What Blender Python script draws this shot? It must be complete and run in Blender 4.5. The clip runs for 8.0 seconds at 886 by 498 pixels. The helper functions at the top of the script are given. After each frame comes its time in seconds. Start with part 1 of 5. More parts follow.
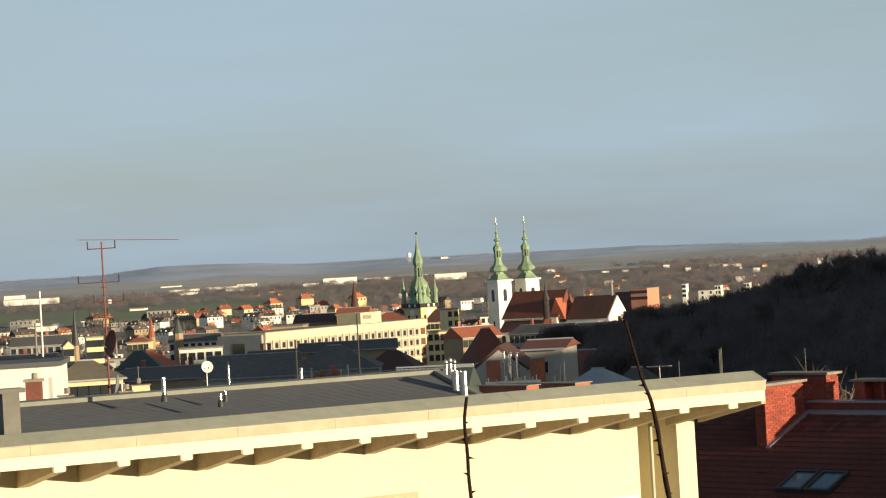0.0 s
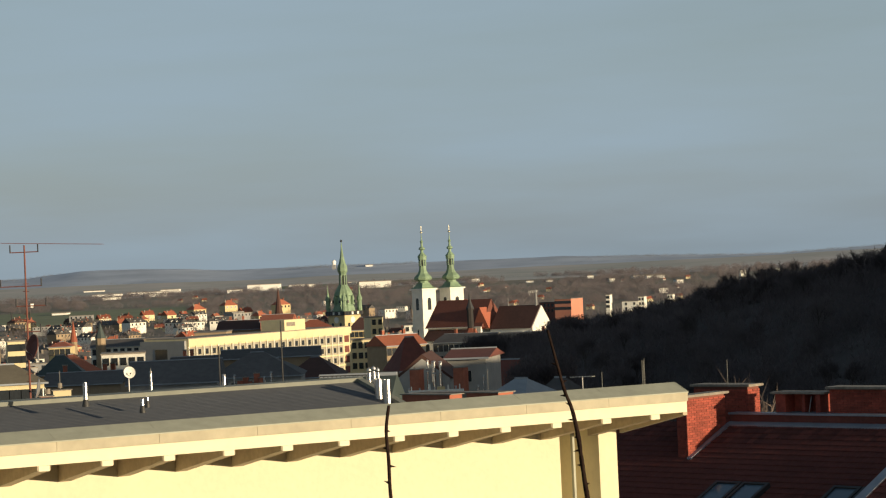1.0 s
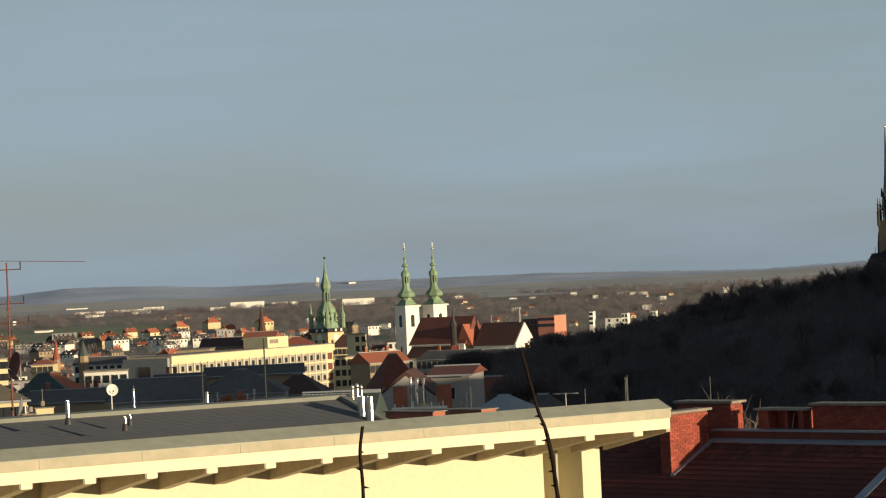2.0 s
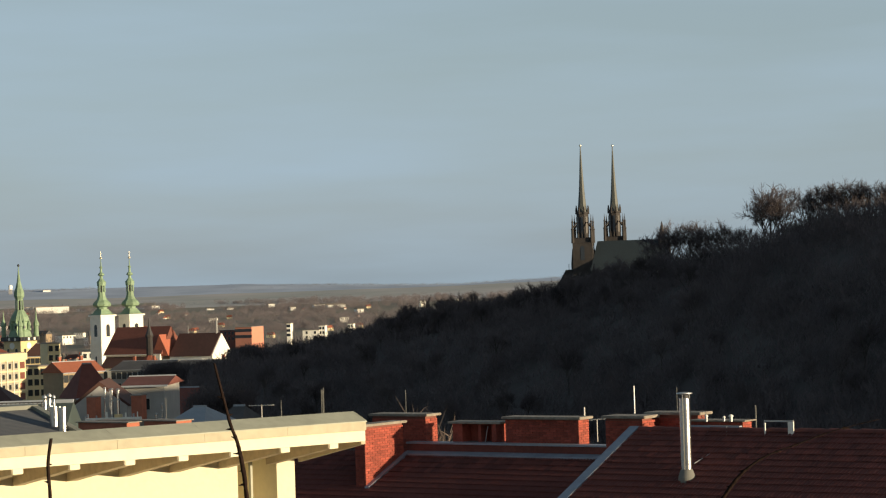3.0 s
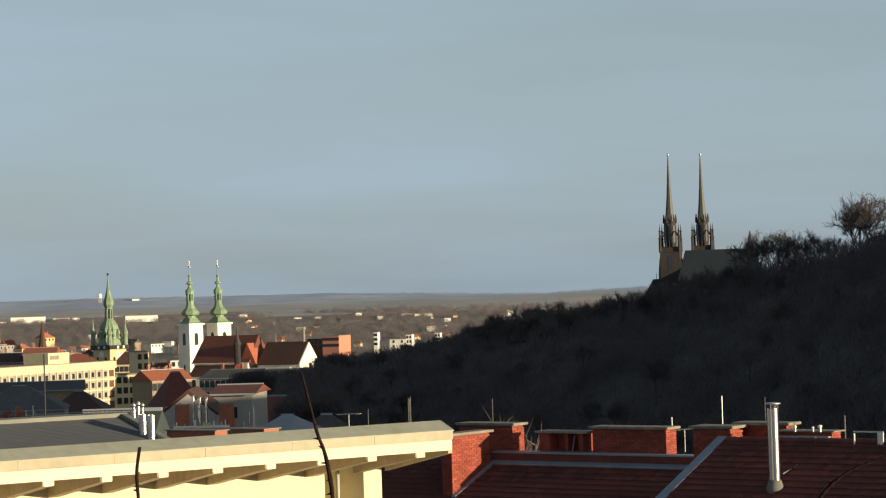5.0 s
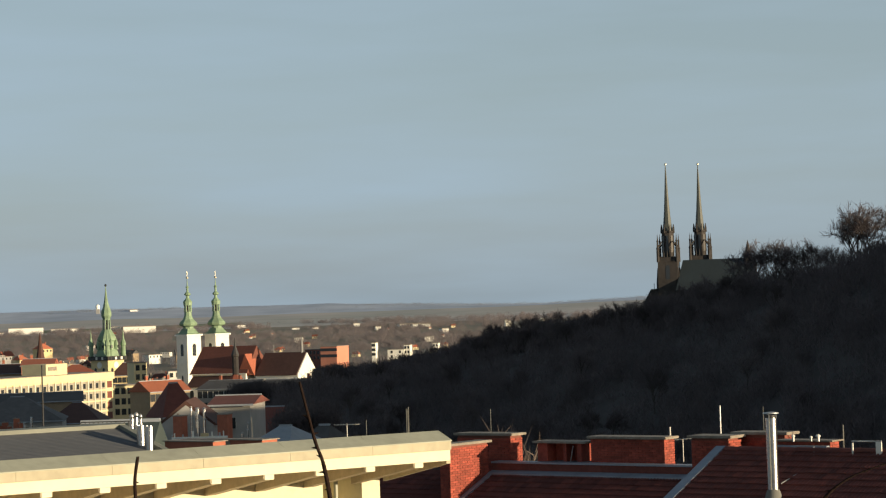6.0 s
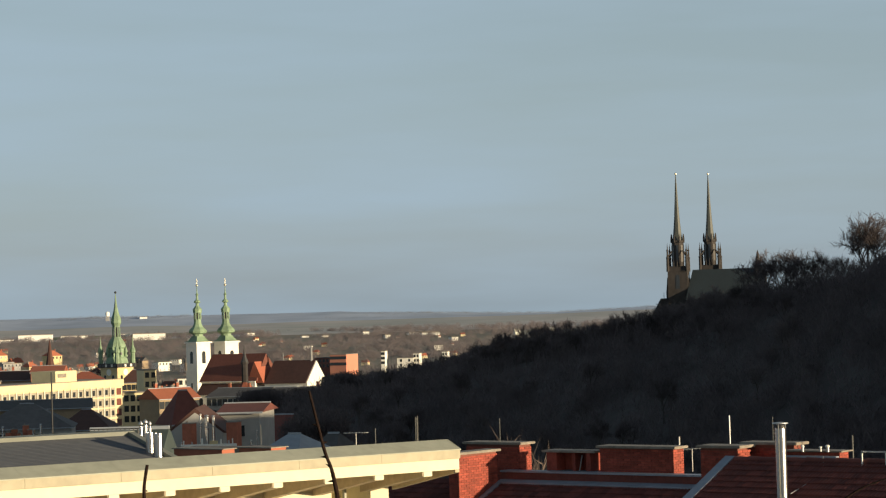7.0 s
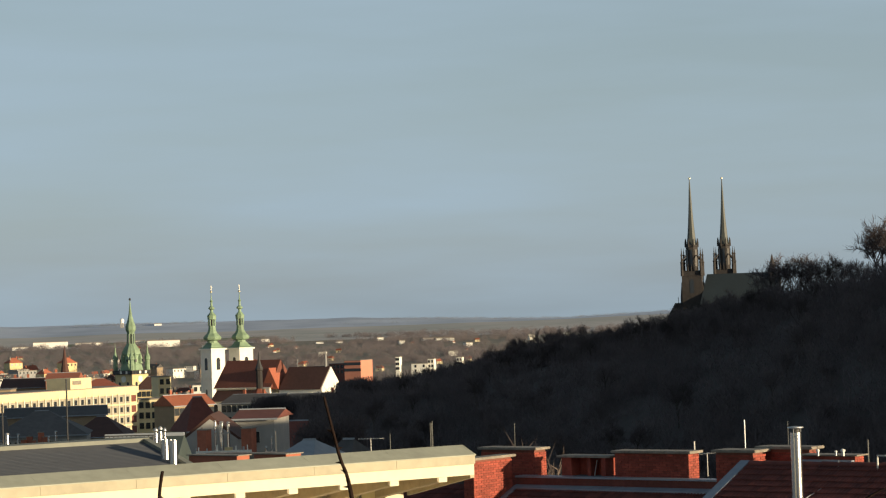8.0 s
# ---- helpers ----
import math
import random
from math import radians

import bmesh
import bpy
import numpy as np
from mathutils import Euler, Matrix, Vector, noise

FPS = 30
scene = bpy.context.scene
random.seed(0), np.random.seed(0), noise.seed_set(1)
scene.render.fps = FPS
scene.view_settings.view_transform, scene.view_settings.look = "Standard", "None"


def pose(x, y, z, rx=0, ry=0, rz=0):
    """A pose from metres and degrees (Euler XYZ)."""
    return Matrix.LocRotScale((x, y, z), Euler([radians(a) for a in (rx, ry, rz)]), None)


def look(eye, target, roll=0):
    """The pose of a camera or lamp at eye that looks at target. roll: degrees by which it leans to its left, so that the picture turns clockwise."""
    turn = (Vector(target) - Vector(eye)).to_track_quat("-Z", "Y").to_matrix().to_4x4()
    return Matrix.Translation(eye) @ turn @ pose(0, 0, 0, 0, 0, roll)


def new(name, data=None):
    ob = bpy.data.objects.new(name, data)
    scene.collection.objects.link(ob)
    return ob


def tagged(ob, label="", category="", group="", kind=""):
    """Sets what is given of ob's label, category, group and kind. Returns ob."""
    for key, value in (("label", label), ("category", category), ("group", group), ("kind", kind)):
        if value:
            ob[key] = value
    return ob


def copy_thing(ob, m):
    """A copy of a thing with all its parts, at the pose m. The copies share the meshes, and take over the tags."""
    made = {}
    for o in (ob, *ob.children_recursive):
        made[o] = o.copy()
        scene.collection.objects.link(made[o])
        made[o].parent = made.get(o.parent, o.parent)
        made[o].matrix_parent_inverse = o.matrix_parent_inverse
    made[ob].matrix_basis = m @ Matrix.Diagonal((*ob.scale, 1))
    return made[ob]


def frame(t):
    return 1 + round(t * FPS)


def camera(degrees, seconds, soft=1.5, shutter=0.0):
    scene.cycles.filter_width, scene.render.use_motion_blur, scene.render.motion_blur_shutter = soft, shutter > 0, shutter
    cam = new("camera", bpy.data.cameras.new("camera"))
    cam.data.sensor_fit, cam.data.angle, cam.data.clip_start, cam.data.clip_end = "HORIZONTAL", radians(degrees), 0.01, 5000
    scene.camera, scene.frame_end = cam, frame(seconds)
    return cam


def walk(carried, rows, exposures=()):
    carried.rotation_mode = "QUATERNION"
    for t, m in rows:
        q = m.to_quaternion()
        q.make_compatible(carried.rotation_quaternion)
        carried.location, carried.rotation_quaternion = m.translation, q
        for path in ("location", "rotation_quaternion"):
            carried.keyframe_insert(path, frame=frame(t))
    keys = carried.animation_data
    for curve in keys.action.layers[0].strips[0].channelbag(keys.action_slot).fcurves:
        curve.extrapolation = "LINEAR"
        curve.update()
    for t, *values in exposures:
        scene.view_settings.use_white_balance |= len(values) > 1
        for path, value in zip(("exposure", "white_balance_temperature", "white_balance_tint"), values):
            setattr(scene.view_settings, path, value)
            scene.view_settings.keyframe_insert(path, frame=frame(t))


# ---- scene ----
# ---- camera and its walk ----
EYE = 16.0
cam = camera(22.74, 8.0, soft=1.2)
# seconds, sideways, up (metres from the eye's mean place), yaw to the left, pitch, roll (degrees)
ROWS = [
    (0.0, -0.0086, -0.0032, 8.483, 0.583, -3.276),
    (0.5, -0.0084, -0.0034, 7.570, 0.264, -2.914),
    (1.0, -0.0080, -0.0032, 6.522, 0.703, -2.578),
    (1.2, -0.0082, -0.0031, 6.358, 1.035, -2.710),
    (2.3, -0.0001, -0.0006, 5.695, 1.147, -2.500),
    (2.4, 0.0001, -0.0005, 3.905, 1.112, -2.400),
    (2.5, 0.0003, -0.0003, 2.190, 1.078, -2.330),
    (2.6, 0.0002, -0.0003, 0.828, 1.091, -2.198),
    (2.7, 0.0002, -0.0003, -0.430, 1.099, -2.104),
    (2.8, 0.0002, -0.0003, -1.724, 1.108, -2.011),
    (2.9, 0.0002, -0.0003, -2.113, 1.117, -1.918),
    (3.0, 0.0002, -0.0003, -1.764, 1.126, -1.824),
    (3.2, 0.0001, -0.0002, -0.994, 1.170, -1.734),
    (3.5, -0.0000, -0.0000, 0.000, 1.235, -1.600),
    (4.0, -0.0000, -0.0001, 0.586, 1.274, -1.818),
    (5.5, 0.0004, 0.0003, 0.438, 1.565, -1.722),
    (6.0, 0.0003, -0.0007, 0.423, 1.699, -1.858),
    (6.5, 0.0002, -0.0002, 0.580, 1.803, -1.802),
    (7.0, 0.0001, -0.0001, 0.671, 1.930, -1.612),
    (7.5, 0.0001, -0.0003, 0.796, 2.025, -1.708),
    (8.0, -0.0000, -0.0003, 1.030, 2.085, -1.853),
]


def aim(sx, up, yaw, pitch, roll):
    eye = Vector((sx, 0.0, EYE + up))
    ahead = Vector((-math.sin(radians(yaw)) * math.cos(radians(pitch)), math.cos(radians(yaw)) * math.cos(radians(pitch)), math.sin(radians(pitch))))
    return look(eye, eye + ahead * 100, roll)


walk(cam, [(t, aim(*r)) for t, *r in ROWS], [(0.0, 0.3, 6500, 10), (1.0, -0.08, 6500, 10), (2.5, -0.1, 6500, 10), (3.0, 0.18, 6500, 10), (3.5, 0.22, 6500, 10), (5.5, 0.15, 6500, 10), (8.0, 0.14, 6500, 10)])

# ---- sky and sun ----
SUN_AZ, SUN_EL = 118.0, 5.0  # degrees to the right of the first axis of view, and above the horizon
world = bpy.data.worlds.new("sky")
scene.world = world
world.use_nodes = True
wn, wl = world.node_tree.nodes, world.node_tree.links
wn.clear()
sky = wn.new("ShaderNodeTexSky")
sky.sky_type, sky.sun_disc = "NISHITA", False
sky.sun_elevation, sky.sun_rotation = radians(SUN_EL), radians(SUN_AZ)
sky.air_density, sky.dust_density, sky.ozone_density = 1.0, 1.5, 1.2
wtc = wn.new("ShaderNodeTexCoord")
wmap = wn.new("ShaderNodeMapping")
wmap.inputs["Scale"].default_value = (2.0, 2.0, 14.0)
wmap.inputs["Rotation"].default_value = (0.0, radians(7), 0.0)
wno = wn.new("ShaderNodeTexNoise")
wno.inputs["Scale"].default_value, wno.inputs["Detail"].default_value = 1.7, 5.0
wramp = wn.new("ShaderNodeMapRange")
wramp.inputs["From Min"].default_value, wramp.inputs["From Max"].default_value = 0.35, 0.75
wramp.inputs["To Min"].default_value, wramp.inputs["To Max"].default_value = 0.62, 0.92
wmix = wn.new("ShaderNodeMix")
wmix.data_type = "RGBA"
wmix.inputs[7].default_value = (2.85, 3.75, 4.5, 1)
wbg = wn.new("ShaderNodeBackground")
wbg.inputs["Strength"].default_value = 0.12
wout = wn.new("ShaderNodeOutputWorld")
wl.new(wtc.outputs["Generated"], wmap.inputs["Vector"])
wl.new(wmap.outputs["Vector"], wno.inputs["Vector"])
wl.new(wno.outputs["Fac"], wramp.inputs["Value"])
wsep = wn.new("ShaderNodeSeparateXYZ")
wveil = wn.new("ShaderNodeMapRange")
wveil.inputs["From Min"].default_value, wveil.inputs["From Max"].default_value = 0.16, 0.5
wveil.inputs["To Min"].default_value, wveil.inputs["To Max"].default_value = 1.0, 0.12
wmul = wn.new("ShaderNodeMath")
wmul.operation = "MULTIPLY"
wl.new(wtc.outputs["Generated"], wsep.inputs["Vector"])
wl.new(wsep.outputs["Z"], wveil.inputs["Value"])
wl.new(wramp.outputs["Result"], wmul.inputs[0])
wl.new(wveil.outputs["Result"], wmul.inputs[1])
wl.new(wmul.outputs["Value"], wmix.inputs["Factor"])
wl.new(sky.outputs["Color"], wmix.inputs[6])
wl.new(wmix.outputs[2], wbg.inputs["Color"])
wl.new(wbg.outputs["Background"], wout.inputs["Surface"])

sun = new("sun", bpy.data.lights.new("sun", "SUN"))
sun.data.energy, sun.data.angle, sun.data.color = 6.5, radians(0.6), (1.0, 0.80, 0.53)
sa, se = radians(SUN_AZ), radians(SUN_EL)
sun.matrix_world = look((0, 0, 60), (-math.sin(sa) * math.cos(se) * 10, -math.cos(sa) * math.cos(se) * 10, 60 - math.sin(se) * 10))


# ---- materials ----
def mat(name, color, rough=0.8, vary=0.25, fine=6.0, broad=0.5, bump=0.3, metal=0.0, per_object=0.0, second=None):
    m = bpy.data.materials.new(name)
    m.use_nodes = True
    n, l = m.node_tree.nodes, m.node_tree.links
    b = n["Principled BSDF"]
    b.inputs["Roughness"].default_value, b.inputs["Metallic"].default_value = rough, metal
    tc = n.new("ShaderNodeNewGeometry")
    a, c = n.new("ShaderNodeTexNoise"), n.new("ShaderNodeTexNoise")
    for t, s, d in ((a, fine, 6.0), (c, broad, 4.0)):
        t.inputs["Scale"].default_value, t.inputs["Detail"].default_value = s, d
        l.new(tc.outputs["Position"], t.inputs["Vector"])
    mix = n.new("ShaderNodeMix")
    mix.data_type = "FLOAT"
    mix.inputs["Factor"].default_value = 0.5
    l.new(a.outputs["Fac"], mix.inputs[2])
    l.new(c.outputs["Fac"], mix.inputs[3])
    ramp = n.new("ShaderNodeMapRange")
    ramp.inputs["From Min"].default_value, ramp.inputs["From Max"].default_value = 0.3, 0.7
    l.new(mix.outputs[0], ramp.inputs["Value"])
    colm = n.new("ShaderNodeMix")
    colm.data_type = "RGBA"
    lo = second or tuple(v * (1 - vary) for v in color)
    hi = tuple(min(1.0, v * (1 + vary * 0.6)) for v in color)
    colm.inputs[6].default_value, colm.inputs[7].default_value = (*lo, 1), (*hi, 1)
    l.new(ramp.outputs["Result"], colm.inputs["Factor"])
    last = colm.outputs[2]
    if per_object:
        info, mr = n.new("ShaderNodeObjectInfo"), n.new("ShaderNodeMapRange")
        mr.inputs["To Min"].default_value, mr.inputs["To Max"].default_value = 1 - per_object, 1 + per_object
        l.new(info.outputs["Random"], mr.inputs["Value"])
        vm = n.new("ShaderNodeVectorMath")
        vm.operation = "SCALE"
        l.new(last, vm.inputs[0])
        l.new(mr.outputs["Result"], vm.inputs["Scale"])
        last = vm.outputs["Vector"]
    l.new(last, b.inputs["Base Color"])
    if bump:
        bp = n.new("ShaderNodeBump")
        bp.inputs["Strength"].default_value, bp.inputs["Distance"].default_value = bump, 0.03
        l.new(a.outputs["Fac"], bp.inputs["Height"])
        l.new(bp.outputs["Normal"], b.inputs["Normal"])
    return m


def let_through(m, share):
    """Thin twigs pass some of the light that falls on them."""
    n, l = m.node_tree.nodes, m.node_tree.links
    b, out = n["Principled BSDF"], n["Material Output"]
    t, mix = n.new("ShaderNodeBsdfTranslucent"), n.new("ShaderNodeMixShader")
    l.new(b.inputs["Base Color"].links[0].from_socket, t.inputs["Color"])
    mix.inputs["Fac"].default_value = share
    l.new(b.outputs["BSDF"], mix.inputs[1])
    l.new(t.outputs["BSDF"], mix.inputs[2])
    l.new(mix.outputs["Shader"], out.inputs["Surface"])
    return m


M = {}
M["cream"] = mat("cream_render", (0.71, 0.65, 0.46), 0.9, 0.08, 9, 0.4, 0.15)
M["fascia"] = mat("painted_fascia", (0.75, 0.70, 0.50), 0.75, 0.08, 5, 0.8, 0.1)
M["coping"] = mat("zinc_coping", (0.37, 0.38, 0.30), 0.65, 0.2, 5, 0.7, 0.1, 0.1)
M["roof_trim"] = mat("grey_roof_trim", (0.20, 0.21, 0.175), 0.7, 0.2, 4, 0.8, 0.1)
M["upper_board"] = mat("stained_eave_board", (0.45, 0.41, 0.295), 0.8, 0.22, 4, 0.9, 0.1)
M["block"] = mat("grey_cement_render", (0.15, 0.15, 0.135), 0.9, 0.2, 6, 0.8, 0.2)
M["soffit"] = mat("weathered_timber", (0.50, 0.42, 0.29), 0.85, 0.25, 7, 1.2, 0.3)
M["felt"] = mat("dark_roof_sheet", (0.09, 0.096, 0.106), 0.8, 0.2, 5, 0.3, 0.3)
M["zinc"] = mat("grey_flashing", (0.28, 0.31, 0.36), 0.5, 0.2, 4, 1.0, 0.15, 0.3)
M["brick"] = mat("red_brick", (0.31, 0.064, 0.040), 0.9, 0.45, 9, 1.5, 0.5, per_object=0.25)
# darker copy of the red brick, with the parapet's shade in it
M["shadebrick"] = mat("shaded_brick", (0.17, 0.05, 0.035), 0.9, 0.35, 9, 1.5, 0.5)
M["mortar"] = mat("mortar", (0.20, 0.072, 0.05), 0.95, 0.25, 12, 2, 0.4)
M["concrete"] = mat("concrete", (0.27, 0.235, 0.19), 0.9, 0.45, 8, 1.2, 0.4)
M["tile"] = mat("clay_tile", (0.14, 0.037, 0.027), 0.8, 0.35, 6, 0.5, 0.4, per_object=0.3)
M["tilebed"] = mat("tile_underlay", (0.07, 0.03, 0.025), 0.95, 0.3, 6, 0.6, 0.3)
M["steel"] = mat("stainless_steel", (0.62, 0.61, 0.59), 0.27, 0.08, 8, 1, 0.05, 1.0)
M["galv"] = mat("galvanised_steel", (0.45, 0.45, 0.44), 0.5, 0.2, 9, 1, 0.1, 0.7)
M["rust"] = mat("rusty_steel", (0.20, 0.07, 0.05), 0.8, 0.35, 12, 2, 0.3)
M["palepaint"] = mat("pale_aerial_paint", (0.62, 0.60, 0.54), 0.6, 0.15, 9, 1, 0.1)
M["darkm"] = mat("dark_metal", (0.05, 0.05, 0.05), 0.6, 0.3, 9, 1, 0.2, 0.3)
M["bark"] = mat("cane_bark", (0.028, 0.018, 0.015), 0.95, 0.4, 260, 30, 0.3)
M["copper"] = mat("green_copper", (0.215, 0.31, 0.195), 0.65, 0.35, 0.7, 0.15, 0.2)
M["white"] = mat("white_render", (0.78, 0.76, 0.68), 0.9, 0.12, 0.8, 0.1, 0.1)
M["grey"] = mat("grey_render", (0.30, 0.30, 0.29), 0.9, 0.15, 0.8, 0.1, 0.1)
M["ochre"] = mat("ochre_render", (0.62, 0.50, 0.27), 0.9, 0.15, 0.8, 0.1, 0.1)
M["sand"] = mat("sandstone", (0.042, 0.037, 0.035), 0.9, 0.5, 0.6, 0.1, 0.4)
M["redroof"] = mat("red_tile_roof", (0.30, 0.09, 0.05), 0.85, 0.3, 1.5, 0.1, 0.3, per_object=0.3)
M["orange"] = mat("orange_tile_roof", (0.40, 0.13, 0.07), 0.85, 0.25, 1.5, 0.1, 0.3, per_object=0.2)
# brown tiles, deepened further for the shaded slope of the choir roof
M["brown"] = mat("brown_tile_roof", (0.085, 0.038, 0.028), 0.85, 0.3, 1.2, 0.1, 0.3)
M["slate"] = mat("dark_slate_roof", (0.10, 0.094, 0.09), 0.85, 0.35, 1.2, 0.1, 0.3, per_object=0.25)
M["pane"] = mat("window_glass", (0.03, 0.035, 0.04), 0.15, 0.2, 1, 0.2, 0.0)
M["ball"] = mat("gilded_ball", (0.7, 0.65, 0.5), 0.55, 0.1, 2, 1, 0.0, 1.0)
M["trunk"] = mat("winter_bark", (0.085, 0.07, 0.062), 0.95, 0.3, 3, 0.3, 0.2, per_object=0.3)
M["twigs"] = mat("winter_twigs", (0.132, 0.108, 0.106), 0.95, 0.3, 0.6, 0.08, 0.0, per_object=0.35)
# woods greyed and lightened: aerial haze is part of this colour
M["hazywood"] = mat("hazy_winter_wood", (0.275, 0.238, 0.235), 0.95, 0.35, 0.03, 0.005, 0.0)

# cool grey of the ridge woods includes the haze of distance
M["hazyridgewood"] = mat("hazy_distant_woods", (0.25, 0.26, 0.28), 0.95, 0.25, 0.02, 0.004, 0.0)
let_through(M["hazyridgewood"], 0.5)
M["bark"].node_tree.nodes["Principled BSDF"].inputs["Specular IOR Level"].default_value = 0.05
let_through(M["hazywood"], 0.6)
let_through(M["twigs"], 0.4)


# ---- mesh helpers ----
def part(name, bm, material, parent, label=""):
    me = bpy.data.meshes.new(name)
    bm.to_mesh(me)
    bm.free()
    for mm in (material if isinstance(material, (list, tuple)) else [material]):
        me.materials.append(mm)
    ob = new(name, me)
    ob.parent = parent
    if label:
        ob["label"] = label
    return ob


def piece(name, me, parent, m):
    ob = new(name, me)
    ob.parent = parent
    ob.matrix_basis = m
    return ob


def thing(name, label, category, at=(0, 0, 0), turn=0.0, group="", kind=""):
    ob = new(name)
    ob.empty_display_size = 0.2
    ob.matrix_basis = pose(*at, 0, 0, turn)
    return tagged(ob, label, category, group, kind)


def solid(name, bm, material, label, category, at=(0, 0, 0), turn=0.0, group="", kind=""):
    ob = part(name, bm, material, None)
    ob.matrix_basis = pose(*at, 0, 0, turn)
    return tagged(ob, label, category, group, kind)


def box(bm, x0, x1, y0, y1, z0, z1, slot=0):
    v = [bm.verts.new(p) for p in ((x0, y0, z0), (x1, y0, z0), (x1, y1, z0), (x0, y1, z0), (x0, y0, z1), (x1, y0, z1), (x1, y1, z1), (x0, y1, z1))]
    for f in ((0, 3, 2, 1), (4, 5, 6, 7), (0, 1, 5, 4), (1, 2, 6, 5), (2, 3, 7, 6), (3, 0, 4, 7)):
        bm.faces.new([v[i] for i in f]).material_index = slot
    return bm


def prism(bm, outline, axis, a, b, slot=0):
    """An outline of (p, q) pushed from a to b along axis 0 (x), 1 (y) or 2 (z)."""
    def at(p, q, s):
        return ((s, p, q), (p, s, q), (p, q, s))[axis]
    lo = [bm.verts.new(at(p, q, a)) for p, q in outline]
    hi = [bm.verts.new(at(p, q, b)) for p, q in outline]
    k = len(outline)
    made = [bm.faces.new(lo[::-1]), bm.faces.new(hi)]
    made += [bm.faces.new((lo[i], lo[(i + 1) % k], hi[(i + 1) % k], hi[i])) for i in range(k)]
    for f in made:
        f.material_index = slot
    bmesh.ops.recalc_face_normals(bm, faces=made)
    return bm


def lathe(bm, profile, sides=8, cx=0.0, cy=0.0, turn=0.5, slot=0):
    """Rings of (radius, height), closed at both ends."""
    rings = []
    for r, z in profile:
        rings.append([bm.verts.new((cx + r * math.cos(2 * math.pi * (i + turn) / sides), cy + r * math.sin(2 * math.pi * (i + turn) / sides), z)) for i in range(sides)])
    for a, b in zip(rings, rings[1:]):
        for i in range(sides):
            bm.faces.new((a[i], a[(i + 1) % sides], b[(i + 1) % sides], b[i])).material_index = slot
    bm.faces.new(rings[0][::-1]).material_index = slot
    bm.faces.new(rings[-1]).material_index = slot
    return bm


def rod(bm, a, b, r0, r1=None, sides=6, slot=0):
    a, b = Vector(a), Vector(b)
    r1 = r0 if r1 is None else r1
    q = (b - a).to_track_quat("Z", "Y")
    rings = [[bm.verts.new(c + q @ Vector((r * math.cos(2 * math.pi * i / sides), r * math.sin(2 * math.pi * i / sides), 0))) for i in range(sides)] for c, r in ((a, r0), (b, r1))]
    for i in range(sides):
        bm.faces.new((rings[0][i], rings[0][(i + 1) % sides], rings[1][(i + 1) % sides], rings[1][i])).material_index = slot
    bm.faces.new(rings[0][::-1]).material_index = slot
    bm.faces.new(rings[1]).material_index = slot
    return bm


def B():
    return bmesh.new()


# ---- ground: one sheet to the horizon ----
PY = [-600, 0, 90, 300, 600, 1000, 1600, 2400, 3000, 3600, 4200, 4600, 4990, 6000]
PZ = [6, 0, -1, -16, -27, -30, -26, -12, 0, 10, 26, 33, 24, 0]
HU = [-0.355, -0.31, -0.285, -0.26, -0.235, -0.215, -0.17, -0.12, -0.06, 0.0, 0.04, 0.09]
HZ = [47.26, 49.06, 59.95, 59.41, 54.37, 48.38, 47.81, 46.07, 45.58, 35.74, 30.71, 39.72]
CX = [-400, -60, -30, -3, 21, 29, 38, 45, 52, 57, 61, 65, 70, 80, 110, 200, 400]
CZ = [-26, -11.5, 1, 6, 10.5, 11.5, 14.5, 17.2, 18.6, 20.3, 22.4, 22.2, 21.8, 22.5, 30, 38, 41]


def smooth(v, xs, zs):
    return float(np.interp(v, xs, zs))


def ground_z(x, y):
    base = smooth(y, PY, PZ)
    if y > 3000:
        w = min(1.0, (y - 3000) / 1500)
        w2 = math.exp(-((y - 4480) / 260) ** 2)
        base = base * (1 - w2) + w2 * (smooth(x / y, HU, HZ) + 1.2 * noise.noise((x / 60, 0, 2.0)))
        w *= 1 - w2
        base += w * (9 * noise.noise((x / 900, y / 1300, 0.3)) + 4 * noise.noise((x / 260, y / 500, 4.0))) + w * 6 * math.sin(x / 520 + 0.6)
    if 60 < y < 760:
        yc = min(440.0, max(290.0, 425 - 1.9 * x))
        w = math.exp(-((y - yc) / (115 + 1.2 * min(120.0, max(0.0, x - 80)) if y < yc else 95 + 0.6 * min(150.0, max(0.0, x - 60)))) ** 2)
        base = base + max(0.0, smooth(x, CX, CZ) - smooth(yc, PY, PZ)) * w
        base += 0.8 * w * noise.noise((x / 22, y / 22, 1.0))
    if 800 < y < 1400:
        base += 48 * math.exp(-(((x - 130) / 170) ** 2 + ((y - 1040) / 170) ** 2))
    return base


def build_ground():
    bm = B()
    ys = [-600, -300, -100, -20, 0, 40, 80] + [100 + 8 * i for i in range(50)] + [500 + 20 * i for i in range(20)] + [900 + 60 * i for i in range(35)] + [3000 + 70 * i for i in range(29)] + [5200, 6000]
    grid = []
    for y in ys:
        half = 420 + 0.62 * max(0, y)
        grid.append([bm.verts.new(((-half + 2 * half * i / 240), y, ground_z(-half + 2 * half * i / 240, y))) for i in range(241)])
    for a, b in zip(grid, grid[1:]):
        for i in range(240):
            f = bm.faces.new((a[i], a[i + 1], b[i + 1], b[i]))
            f.smooth = True
            yc = sum(v.co.y for v in f.verts) / 4
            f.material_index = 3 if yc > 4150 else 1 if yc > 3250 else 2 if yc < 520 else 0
    return solid("ground", bm, [M["land"], M["hazyhill"], M["litter"], M["ridge"]], "winter ground with grass, bare earth and haze-tinted distant hills", "ground", kind="structure")


